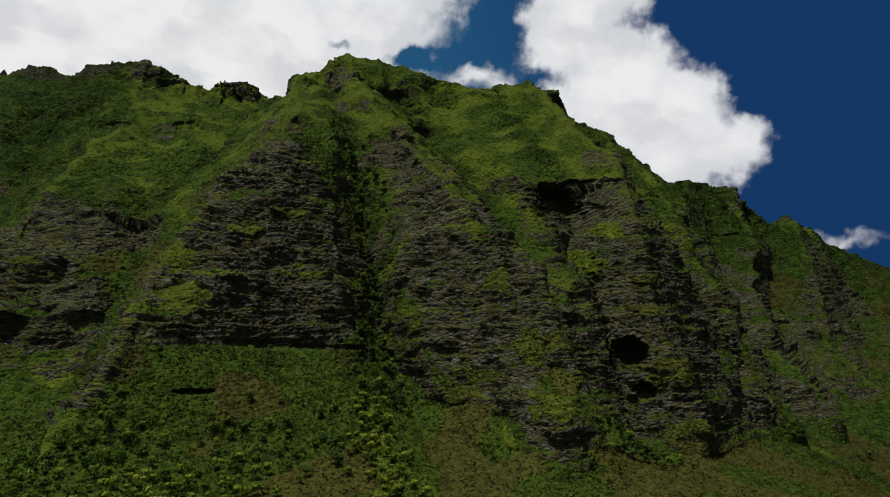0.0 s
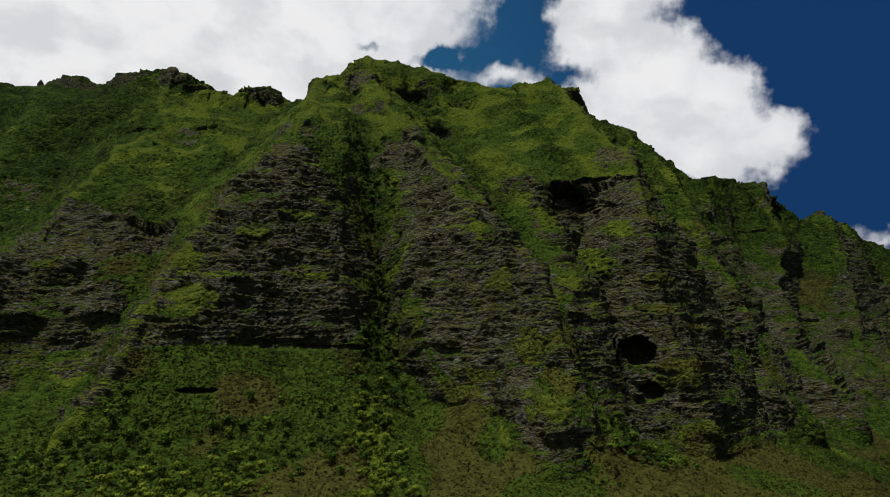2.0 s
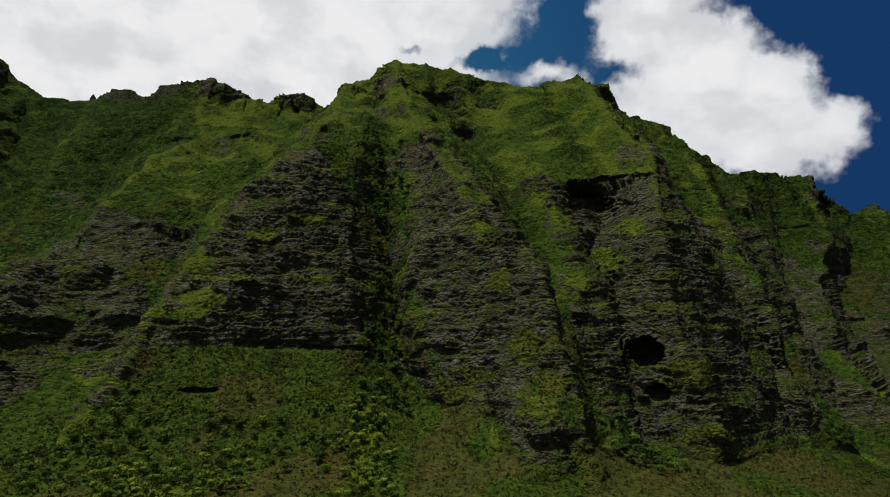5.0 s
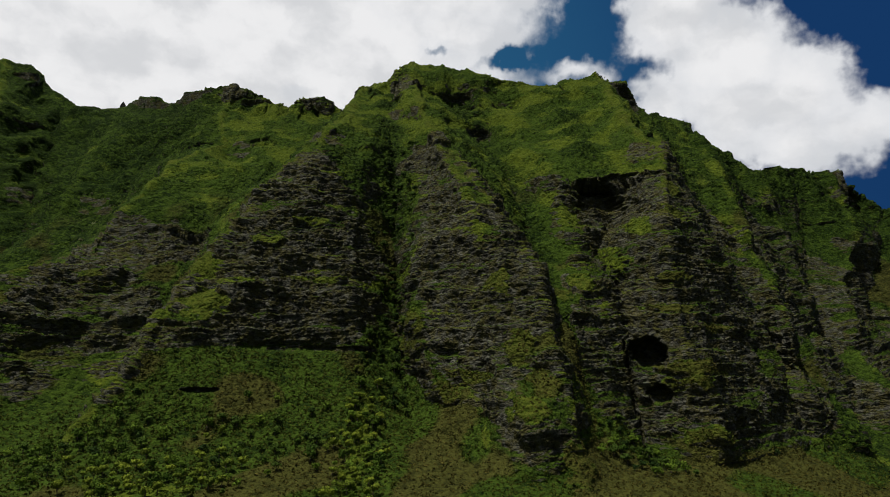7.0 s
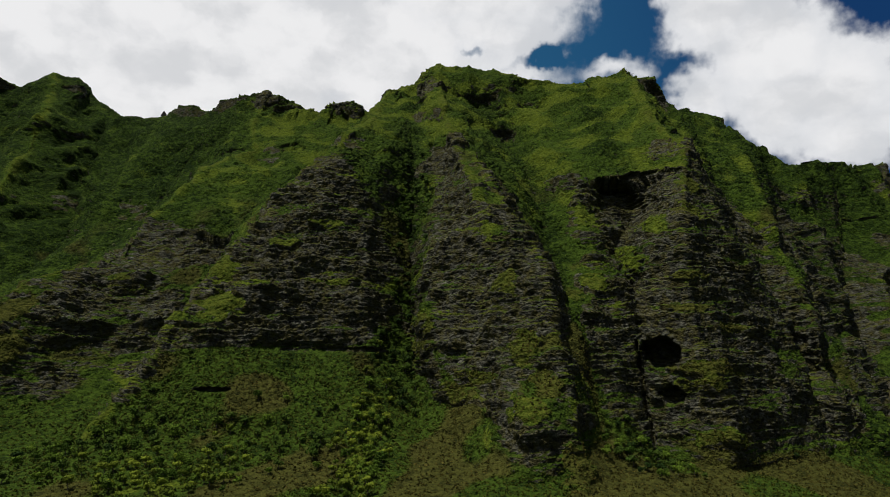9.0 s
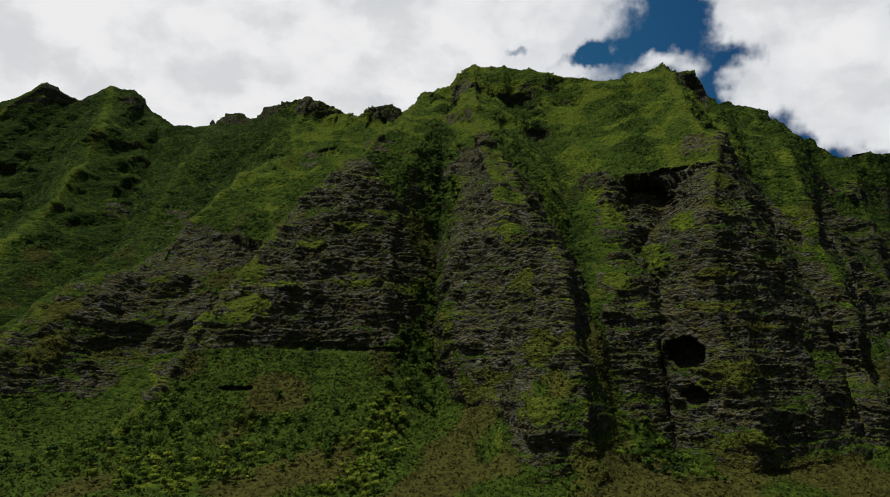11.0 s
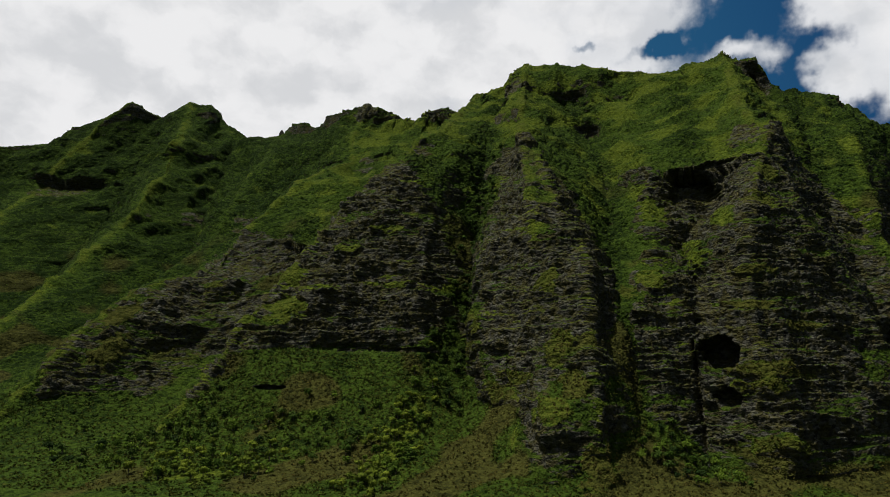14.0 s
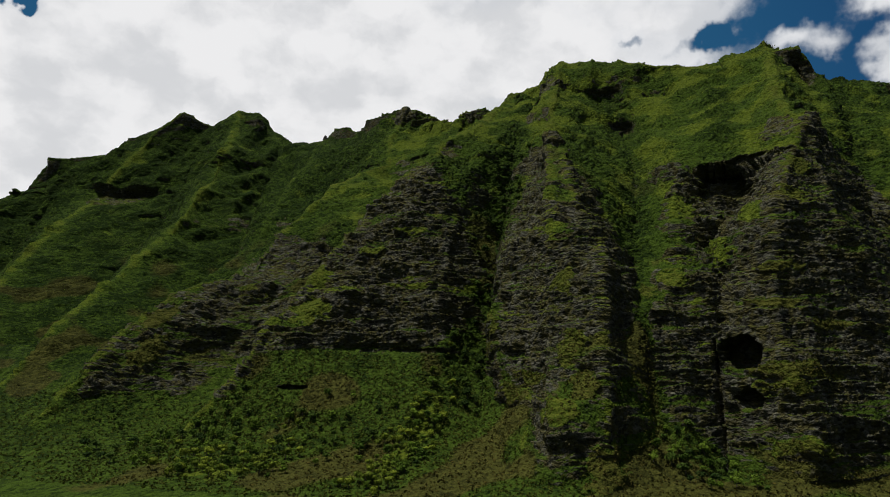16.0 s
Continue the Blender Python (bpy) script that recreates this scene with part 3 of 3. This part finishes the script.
        push = deep * (1 - (smooth(q, 0.6, 0.95) if cz < 300 else smooth(q, 0.0, 1.4)))
        out[near, 1] += push
        out[near, 0] += push * (x - CX) / np.maximum(y - CY, 1)
        if cz < 300:
            rock[near] = np.maximum(rock[near], 1 - smooth(q, 0.8, 1.4))
    m, k = len(xs), n
    i, j = np.meshgrid(np.arange(m - 1), np.arange(k - 1), indexing="ij")
    a, b = i * k + j, (i + 1) * k + j
    quads = np.stack([a, b, b + 1, a + 1], -1).reshape(-1, 4)
    mesh = bpy.data.meshes.new("ground")
    mesh.vertices.add(len(out))
    mesh.vertices.foreach_set("co", out.astype(np.float32).ravel())
    mesh.loops.add(quads.size)
    mesh.loops.foreach_set("vertex_index", quads.ravel().astype(np.int32))
    mesh.polygons.add(len(quads))
    mesh.polygons.foreach_set("loop_start", np.arange(0, quads.size, 4, dtype=np.int32))
    mesh.polygons.foreach_set("use_smooth", np.ones(len(quads), bool))
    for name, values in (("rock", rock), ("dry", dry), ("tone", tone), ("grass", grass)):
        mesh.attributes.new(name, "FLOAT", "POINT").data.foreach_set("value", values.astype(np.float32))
    mesh.update(calc_edges=True)
    mesh.validate()
    mesh.materials.append(mountain_material())
    LAND.update(points=out, rock=rock, inside=fine > 0.9, normal=nor.reshape(-1, 3), dry=dry, grass=grass)
    return tagged(new("ground", mesh), "steep green basalt mountain with fluted spurs and ledges above a scrub slope", "mountain", kind="structure")


LAND = {}
# outlines of the bare faces along the mountain: x, height
FACES = [
    [(11, 282), (-7, 260), (-18, 243), (-34, 217), (-51, 181), (-64, 149), (-82, 122), (-108, 72), (-86, 70), (-66, 98), (-45, 106), (-12, 116), (41, 117), (80, 120), (77, 156), (74, 179), (56, 197), (49, 224), (28, 257)],
    [(113, 302), (101, 249), (95, 192), (92, 157), (100, 120), (116, 92), (134, 76), (138, 48), (160, 46), (172, 66), (172, 87), (180, 120), (184, 171), (174, 186), (154, 226), (135, 260)],
    [(215, 262), (293, 258), (321, 282), (347, 257), (366, 208), (374, 141), (389, 83), (381, 50), (286, 40), (253, 50), (221, 60), (199, 79), (191, 120), (195, 173), (205, 225)],
    [(385, 235), (430, 260), (520, 215), (600, 150), (600, 50), (400, 45), (392, 120)],
    [(600, 160), (700, 230), (760, 290), (800, 200), (800, 60), (600, 50)],
    [(-160, 232), (-110, 225), (-92, 182), (-92, 147), (-100, 100), (-140, 82), (-205, 84), (-215, 120), (-205, 180)],
]
# bare crags: x, y, height, reach
CRAGS = [(105, 555, 272, 42), (112, 556, 292, 20), (85, 745, 425, 30), (-149, 880, 470, 22), (-45, 868, 455, 14), (-112, 752, 358, 26), (15, 600, 302, 28), (306, 540, 285, 45),
         (346, 730, 415, 28), (650, 800, 340, 35), (764, 820, 315, 30)]
# ravines full of trees: x, y, height, reach
GREENS = [(82, 465, 170, 22), (84, 442, 135, 20), (84, 520, 215, 24), (-45, 560, 262, 52), (-48, 545, 235, 42), (-88, 522, 180, 32), (82, 560, 235, 38), (85, 525, 195, 34), (84, 485, 150, 30), (72, 440, 115, 22), (190, 470, 190, 24), (-70, 520, 185, 30), (-95, 440, 110, 22)]
# grassy banks on the faces: x, height, half-width, half-height, how dry
BANKS = [(266, 101, 24, 5, 0.55), (258, 92, 14, 5, 0.5), (152, 112, 9, 10, 0.5), (160, 92, 9, 9, 0.55), (150, 80, 9, 8, 0.4), (170, 56, 9, 11, 0.6), (205, 158, 9, 6, 0.4), (238, 178, 9, 14, 0.2),
         (259, 203, 7, 12, 0.3), (267, 162, 11, 3.5, 0.6), (282, 214, 8, 7, 0.5), (262, 140, 16, 3, 0.6), (-42, 142, 14, 11, 0.4), (-50, 168, 9, 10, 0.4), (93, 120, 8, 20, 0.5), (143, 152, 7, 9, 0.5),
         (216, 222, 10, 12, 0.3), (190, 150, 8, 5, 0.5), (112, 88, 12, 7, 0.5), (126, 96, 12, 4, 0.5), (18, 205, 14, 4, 0.4), (30, 160, 18, 3, 0.4), (-10, 190, 14, 4, 0.4), (290, 240, 8, 9, 0.5), (290, 128, 16, 3.5, 0.6), (262, 62, 14, 4, 0.5),
         (-150, 172, 18, 7, 0.5), (-185, 112, 10, 14, 0.8), (-196, 140, 10, 12, 0.8)]
# hollows: x, y, height, half-width, half-height, depth
CAVES = [
    (241, 430, 113, 11, 10.5, 18), (242, 423, 87, 7, 6, 8), (227, 405, 84, 2.2, 38, 7),
    (248, 515, 236, 20, 22, 9), (262, 520, 258, 32, 7, 6), (30, 440, 114, 38, 2.5, 2.5),
    (-30, 388, 90, 11, 1.7, 5), (164, 710, 358, 20, 9, 3.5), (140, 750, 412, 36, 14, 3), (196, 749, 406, 30, 10, 2.5),
    (72, 748, 404, 14, 7, 5), (100, 731, 424, 9, 14, 5), (-86, 782, 367, 13, 10, 7), (-466, 946, 435, 34, 20, 6),
    (-608, 870, 384, 45, 16, 6), (346, 733, 416, 14, 9, 5),
]
mountain = build_ground()


# ---- the sky's backdrop with its clouds ----
def sky_material():
    m = Nodes("cloudy_sky")
    uv = m.t.nodes.new("ShaderNodeUVMap")
    uv.uv_map = "sky"
    p = uv.outputs[0]
    sep = m.t.nodes.new("ShaderNodeSeparateXYZ")
    m.put(sep.inputs[0], p)
    elev = sep.outputs[1]
    # billows bend the outlines
    def warp(scale, amount, detail):
        n = m.t.nodes.new("ShaderNodeTexNoise")
        m.put(n.inputs["Vector"], p)
        n.inputs["Scale"].default_value, n.inputs["Detail"].default_value, n.inputs["Roughness"].default_value = scale, detail, 0.6
        return m.vec("MULTIPLY", m.vec("SUBTRACT", n.outputs["Color"], (0.5, 0.5, 0.5)), (amount, amount, 0))
    q = m.vec("ADD", m.vec("ADD", p, warp(0.30, 3.4, 2)), m.vec("ADD", warp(0.95, 1.3, 2), warp(2.6, 0.35, 2)))
    field = None
    for x, y, rx, ry in CLOUDS:
        e = m.vec("LENGTH", m.vec("MULTIPLY", m.vec("SUBTRACT", q, (x, y, 0)), (1 / rx, 1 / ry, 0)))
        e = m.math("MULTIPLY", m.math("SUBTRACT", 1.0, e), min(rx, ry))
        field = e if field is None else m.math("SMOOTH_MAX", field, e, 0.8)
    for x, y, rx, ry, deep in HOLES:
        e = m.vec("LENGTH", m.vec("MULTIPLY", m.vec("SUBTRACT", q, (x, y, 0)), (1 / rx, 1 / ry, 0)))
        field = m.math("SUBTRACT", field, m.step(e, 1.3, 0.0, 0.0, deep))
    field = m.math("ADD", field, m.math("MULTIPLY", m.math("SUBTRACT", m.noise(p, 2.2, 4, 0.55), 0.5), 0.35))
    cover = m.step(field, -0.35, 1.0)
    grey = m.noise(m.vec("ADD", m.vec("MULTIPLY", p, (1, 1.5, 1)), warp(0.5, 2.0, 3)), 0.16, 5, 0.5)
    light = m.mix(m.step(grey, 0.35, 0.6), (0.66, 0.67, 0.69), (0.84, 0.84, 0.85))
    thin = m.step(field, 0.6, 3.0)
    light = m.mix(m.math("MULTIPLY", m.math("SUBTRACT", 1.0, thin), 0.3), light, (0.50, 0.54, 0.60))
    blue = m.mix(m.step(m.math("MULTIPLY_ADD", elev, 0.4, sep.outputs[0]), 14.0, 44.0), (0.017, 0.088, 0.190), (0.007, 0.038, 0.125))
    e = m.t.nodes.new("ShaderNodeEmission")
    m.put(e.inputs[0], m.mix(cover, blue, light))
    m.put(m.out.inputs[0], e.outputs[0])
    return m.mat


def build_sky():
    R, nu, nv = 1700.0, 64, 24
    verts, uvs, faces = [], [], []
    for j in range(nv + 1):
        el = -6 + 42 * j / nv
        for i in range(nu + 1):
            az = -75 + 150 * i / nu
            c = math.cos(radians(el))
            verts.append((CX + R * c * math.sin(radians(az)), CY + R * c * math.cos(radians(az)), 100 + R * math.sin(radians(el))))
            uvs.append((az, el))
    for j in range(nv):
        for i in range(nu):
            a = j * (nu + 1) + i
            faces.append((a, a + 1, a + nu + 2, a + nu + 1))
    mesh = bpy.data.meshes.new("backdrop")
    mesh.from_pydata(verts, [], faces)
    layer = mesh.uv_layers.new(name="sky")
    for loop in mesh.loops:
        layer.data[loop.index].uv = uvs[loop.vertex_index]
    for poly in mesh.polygons:
        poly.use_smooth = True
    mesh.materials.append(sky_material())
    return tagged(new("backdrop", mesh), "deep blue sky with bright white cumulus clouds", "sky", kind="structure")


CLOUDS = [
    (-52, 20, 16, 14), (-28, 24, 24, 11), (-8, 25.5, 14, 6.5), (2, 33, 13.5, 6), (3.5, 27.8, 8.5, 3), (6, 24.4, 5, 1.4), (14.3, 24.1, 2.6, 1.1), (16.8, 23.6, 1.6, 0.9),
    (23, 28, 4.8, 4.2), (27, 24.2, 5.6, 4.4), (31, 20.5, 5.2, 4), (35.2, 17.2, 3.8, 2.8), (26, 32, 6, 4), (27.5, 20, 5, 3.6), (31.5, 17.2, 4.5, 3), (22.0, 21.3, 3.0, 2.6), (20.2, 25.6, 2.0, 1.1), (43, 9.3, 2.5, 0.5), (70, 30, 10, 5),
]
HOLES = [(2.4, 26.6, 1.6, 1.0, 1.5), (-10.2, 22.4, 3, 1.3, 2.2), (-49.3, 26.4, 2.6, 1.7, 9), (8.5, 25.6, 2.2, 0.9, 1.2)]
build_sky()


# ---- growth ----
def leaf_material(name, dark, light, island=False):
    m = Nodes(name)
    if island:
        r = m.t.nodes.new("ShaderNodeNewGeometry").outputs["Random Per Island"]
    else:
        r = m.t.nodes.new("ShaderNodeObjectInfo").outputs["Random"]
    pos = m.t.nodes.new("ShaderNodeNewGeometry").outputs["Position"]
    f = m.math("ADD", m.math("MULTIPLY", r, 0.6), m.math("MULTIPLY", m.noise(pos, 0.9, 3, 0.7), 0.5))
    return m.bsdf(m.mix(m.step(f, 0.2, 0.9), dark, light), 0.8, None, spec=0.08)


def bark_material():
    m = Nodes("bark")
    pos = m.t.nodes.new("ShaderNodeNewGeometry").outputs["Position"]
    n = m.noise(m.vec("MULTIPLY", pos, (6, 6, 1.5)), 1.0, 4)
    return m.bsdf(m.mix(n, (0.05, 0.04, 0.03), (0.16, 0.14, 0.11)), 0.9, n, 0.6, 0.05)


def crown_template(rng, radius, height, leaves, size):
    """Vertices and triangles of a crown: leaf sprays on several uneven lobes."""
    lobes = [(rng.uniform(-0.45, 0.45) * radius, rng.uniform(-0.45, 0.45) * radius, height * rng.uniform(0.25, 0.7), radius * rng.uniform(0.4, 0.65)) for _ in range(6)]
    verts, faces = [], []
    for n in range(leaves):
        lx, ly, lz, lr = lobes[n % len(lobes)]
        v = Vector((rng.gauss(0, 1), rng.gauss(0, 1), rng.gauss(0.35, 0.8))).normalized()
        p = Vector((lx, ly, lz)) + Vector((v.x * lr, v.y * lr, v.z * lr * 0.75)) * rng.uniform(0.75, 1.08)
        side = v.orthogonal().normalized()
        side.rotate(Matrix.Rotation(rng.uniform(0, 6.28), 3, v))
        along = (v.cross(side) + 0.5 * v).normalized()
        s = size * rng.uniform(0.6, 1.3)
        k = len(verts)
        verts += [p - along * s * 0.6, p + side * s * 0.5 - v * s * 0.12, p + along * s * 0.7 - v * s * 0.2, p - side * s * 0.5 - v * s * 0.12]
        faces += [(k, k + 1, k + 2), (k, k + 2, k + 3)]
    return np.array([tuple(v) for v in verts]), np.array(faces)


def trunk_mesh(rng, height):
    """A bent, tapered trunk that forks into limbs."""
    bm = bmesh.new()

    def limb(a, b, ra, rb):
        way = (b - a).normalized()
        side = way.orthogonal().normalized()
        rings = []
        for p, r in ((a, ra), ((a + b) / 2 + side * r_bend, (ra + rb) / 2), (b, rb)):
            rings.append([bm.verts.new(p + (Matrix.Rotation(k * 1.2566, 3, way) @ side) * r) for k in range(5)])
        for lo, hi in zip(rings, rings[1:]):
            for k in range(5):
                bm.faces.new((lo[k], lo[(k + 1) % 5], hi[(k + 1) % 5], hi[k]))
        bm.faces.new(rings[-1])

    r_bend = 0.06 * height
    fork = Vector((rng.uniform(-0.1, 0.1) * height, rng.uniform(-0.1, 0.1) * height, 0.4 * height))
    limb(Vector((0, 0, -0.6)), fork, 0.045 * height, 0.03 * height)
    for k in range(4):
        a = k * 1.57 + rng.uniform(-0.4, 0.4)
        limb(fork, fork + Vector((math.cos(a) * 0.25, math.sin(a) * 0.25, rng.uniform(0.25, 0.4))) * height, 0.026 * height, 0.01 * height)
    mesh = bpy.data.meshes.new("trunk")
    bm.to_mesh(mesh)
    bm.free()
    return mesh


def mesh_of(name, verts, faces, material, flat=True):
    mesh = bpy.data.meshes.new(name)
    mesh.from_pydata(verts.tolist(), [], faces.tolist())
    mesh.materials.append(material)
    return mesh


def stand(rng, count, centre, spread, gap, taken):
    """Places for trees on growth, round a centre."""
    pts, ok = LAND["points"], LAND["inside"] & (LAND["rock"] < 0.25)
    d2 = ((pts[:, 0] - centre[0]) / spread[0]) ** 2 + ((pts[:, 1] - centre[1]) / spread[1]) ** 2
    pool = np.where(ok & (d2 < 4))[0]
    pool = pool[np.random.RandomState(int(1000 + centre[0])).permutation(len(pool))]
    got = []
    for i in pool:
        if len(got) >= count:
            break
        if rng.random() > math.exp(-d2[i]):
            continue
        p = pts[i]
        if all((p[0] - q[0]) ** 2 + (p[1] - q[1]) ** 2 > gap * gap for q in taken):
            taken.append(p)
            got.append(p)
    return got


BARK = bark_material()
TREE_KINDS = [
    # name of the leaves, dark and light leaf, height, crown radius, label
    ("lime_leaves", (0.070, 0.105, 0.010), (0.170, 0.220, 0.020), 5.0, 3.0, "small broad-leaved tree with a lime-green crown on the scrub slope"),
    ("green_leaves", (0.030, 0.065, 0.006), (0.105, 0.170, 0.016), 5.5, 3.2, "low bushy tree with a mid-green crown on the scrub slope"),
    ("dark_leaves", (0.014, 0.034, 0.006), (0.060, 0.105, 0.014), 6.0, 3.4, "dense tree with a dark green crown among shrubs"),
    ("silver_leaves", (0.10, 0.115, 0.05), (0.26, 0.28, 0.14), 4.5, 2.6, "pale silvery-leaved tree on the green slope"),
]
tree_makers = []
for kind, (leaf, dark, light, tall, wide, label) in enumerate(TREE_KINDS):
    mat = leaf_material(leaf, dark, light)
    for variant in range(3):
        rng = random.Random(100 * kind + variant)
        v, f = crown_template(rng, wide, tall, 240, 0.75)
        crown = mesh_of("crown", v + (0, 0, tall * 0.18), f, mat)
        trunk = trunk_mesh(rng, tall)
        trunk.materials.append(BARK)
        tree_makers.append((kind, trunk, crown, label))


def plant(maker, place, rng, group):
    kind, trunk, crown, label = maker
    tree = tagged(new("tree"), label, "tree", group)
    s = rng.uniform(0.6, 1.25)
    tree.matrix_basis = pose(place[0], place[1], place[2] - 0.3, 0, 0, rng.uniform(0, 360)) @ Matrix.Diagonal((s, s, s * rng.uniform(0.85, 1.15), 1))
    for name, mesh in (("trunk", trunk), ("crown", crown)):
        new(name, mesh).parent = tree


rng = random.Random(5)
taken = []
GROVES = [
    # count, centre, spread, gap, kinds, group
    (70, (-28, 318), (28, 16), 4.2, (0, 0, 1), "lime trees at the foot of the slope"),
    (80, (62, 345), (9, 42), 3.8, (0, 0, 1), "trees along the green runnel"),
    (34, (218, 366), (16, 12), 5.0, (2, 1), "trees in the gully below the cave"),
    (60, (-95, 345), (45, 25), 5.5, (1, 2, 1), "trees below the western spurs"),
    (75, (80, 490), (16, 55), 5.5, (2, 2), "trees in the ravine between the buttresses"),
    (30, (20, 350), (35, 20), 6.0, (1, 2), "trees on the scrub slope"),
    (14, (-250, 640), (90, 120), 12.0, (3, 1), "pale trees on the western slopes"),
    (10, (420, 420), (60, 20), 9.0, (1, 2), "trees below the eastern spurs"),
]
for count, centre, spread, gap, kinds, group in GROVES:
    for p in stand(rng, count, centre, spread, gap, taken):
        plant(rng.choice([m for m in tree_makers if m[0] == rng.choice(kinds)] or tree_makers[:1]), p, rng, group)


def scatter(name, label, count, pick, templates, material, low, high, seed):
    """One mesh of many shrubs on the slopes."""
    r = np.random.RandomState(seed)
    pool = np.where(pick)[0]
    chosen = pool[r.permutation(len(pool))[:count]]
    verts, faces, k = [], [], 0
    for i in chosen:
        v, f = templates[r.randint(len(templates))]
        a, s = r.uniform(0, 6.28), r.uniform(low, high)
        c, w = math.cos(a) * s, math.sin(a) * s
        p = LAND["points"][i]
        verts.append(np.stack([v[:, 0] * c - v[:, 1] * w + p[0], v[:, 0] * w + v[:, 1] * c + p[1], v[:, 2] * s + p[2] - 0.3], 1))
        faces.append(f + k)
        k += len(v)
    verts, faces = np.concatenate(verts).astype(np.float32), np.concatenate(faces).astype(np.int32)
    mesh = bpy.data.meshes.new(name)
    mesh.vertices.add(len(verts))
    mesh.vertices.foreach_set("co", verts.ravel())
    mesh.loops.add(faces.size)
    mesh.loops.foreach_set("vertex_index", faces.ravel())
    mesh.polygons.add(len(faces))
    mesh.polygons.foreach_set("loop_start", np.arange(0, faces.size, 3, dtype=np.int32))
    mesh.update(calc_edges=True)
    mesh.materials.append(material)
    return tagged(new(name, mesh), label, name.replace("_", " "), kind="stuff")


bush_templates = [crown_template(random.Random(900 + k), 1.3, 1.5, 12, 0.95) for k in range(6)]
pts, on = LAND["points"], LAND["inside"] & (LAND["rock"] < 0.35)
low_slope = on & (pts[:, 1] < 440) & (pts[:, 2] < 130)
seen = (pts[:, 1] > 272) & (pts[:, 0] > -400) & (pts[:, 0] < 480)
scatter("scrub", "dense low green scrub covering the lower slope", 14000, low_slope & seen & (LAND["dry"] < 0.5) & (LAND["grass"] < 0.6), bush_templates,
        leaf_material("scrub_leaves", (0.034, 0.047, 0.006), (0.078, 0.096, 0.012), True), 0.4, 0.9, 1)
scatter("dry_scrub", "brownish dry scrub on the lower slope", 5500, low_slope & seen & (LAND["dry"] >= 0.4), bush_templates,
        leaf_material("dry_leaves", (0.050, 0.050, 0.010), (0.105, 0.094, 0.020), True), 0.4, 0.9, 2)
scatter("hill_shrubs", "green shrubs clinging to the mountain's ledges and slopes", 6000, on & ~low_slope & (pts[:, 1] < 820) & (LAND["grass"] < 0.55), bush_templates,
        leaf_material("shrub_leaves", (0.032, 0.060, 0.005), (0.090, 0.140, 0.012), True), 0.4, 1.0, 3)


# ---- the little rock pillar on the skyline ----
def rock_pillar(place, height, radius):
    bm = bmesh.new()
    bmesh.ops.create_icosphere(bm, subdivisions=3, radius=1.0)
    for v in bm.verts:
        n = noise.fractal(v.co * 1.6 + Vector(place), 0.8, 2.0, 4) * 0.35
        taper = 1.15 - 0.35 * v.co.z
        v.co = Vector((v.co.x * radius * taper * (1 + n), v.co.y * radius * taper * (1 + n), v.co.z * height * 0.5 * (1 + 0.4 * n)))
    mesh = bpy.data.meshes.new("rock_pillar")
    bm.to_mesh(mesh)
    bm.free()
    m = Nodes("bare_basalt")
    pos = m.t.nodes.new("ShaderNodeNewGeometry").outputs["Position"]
    n = m.noise(pos, 0.6, 4, 0.65)
    mesh.materials.append(m.bsdf(m.mix(n, (0.014, 0.013, 0.011), (0.08, 0.075, 0.06)), 0.9, n, 0.8, 0.6))
    ob = tagged(new("rock_pillar", mesh), "dark upright basalt pillar standing on the mountain crest", "rock")
    ob.location = place
    return ob


i = int(np.argmin(np.where(LAND["inside"], np.hypot(pts[:, 0] + 352, pts[:, 1] - 1019), 1e9)))
rock_pillar((float(pts[i, 0]), float(pts[i, 1]), float(pts[i, 2]) + 3.0), 12.0, 3.4)
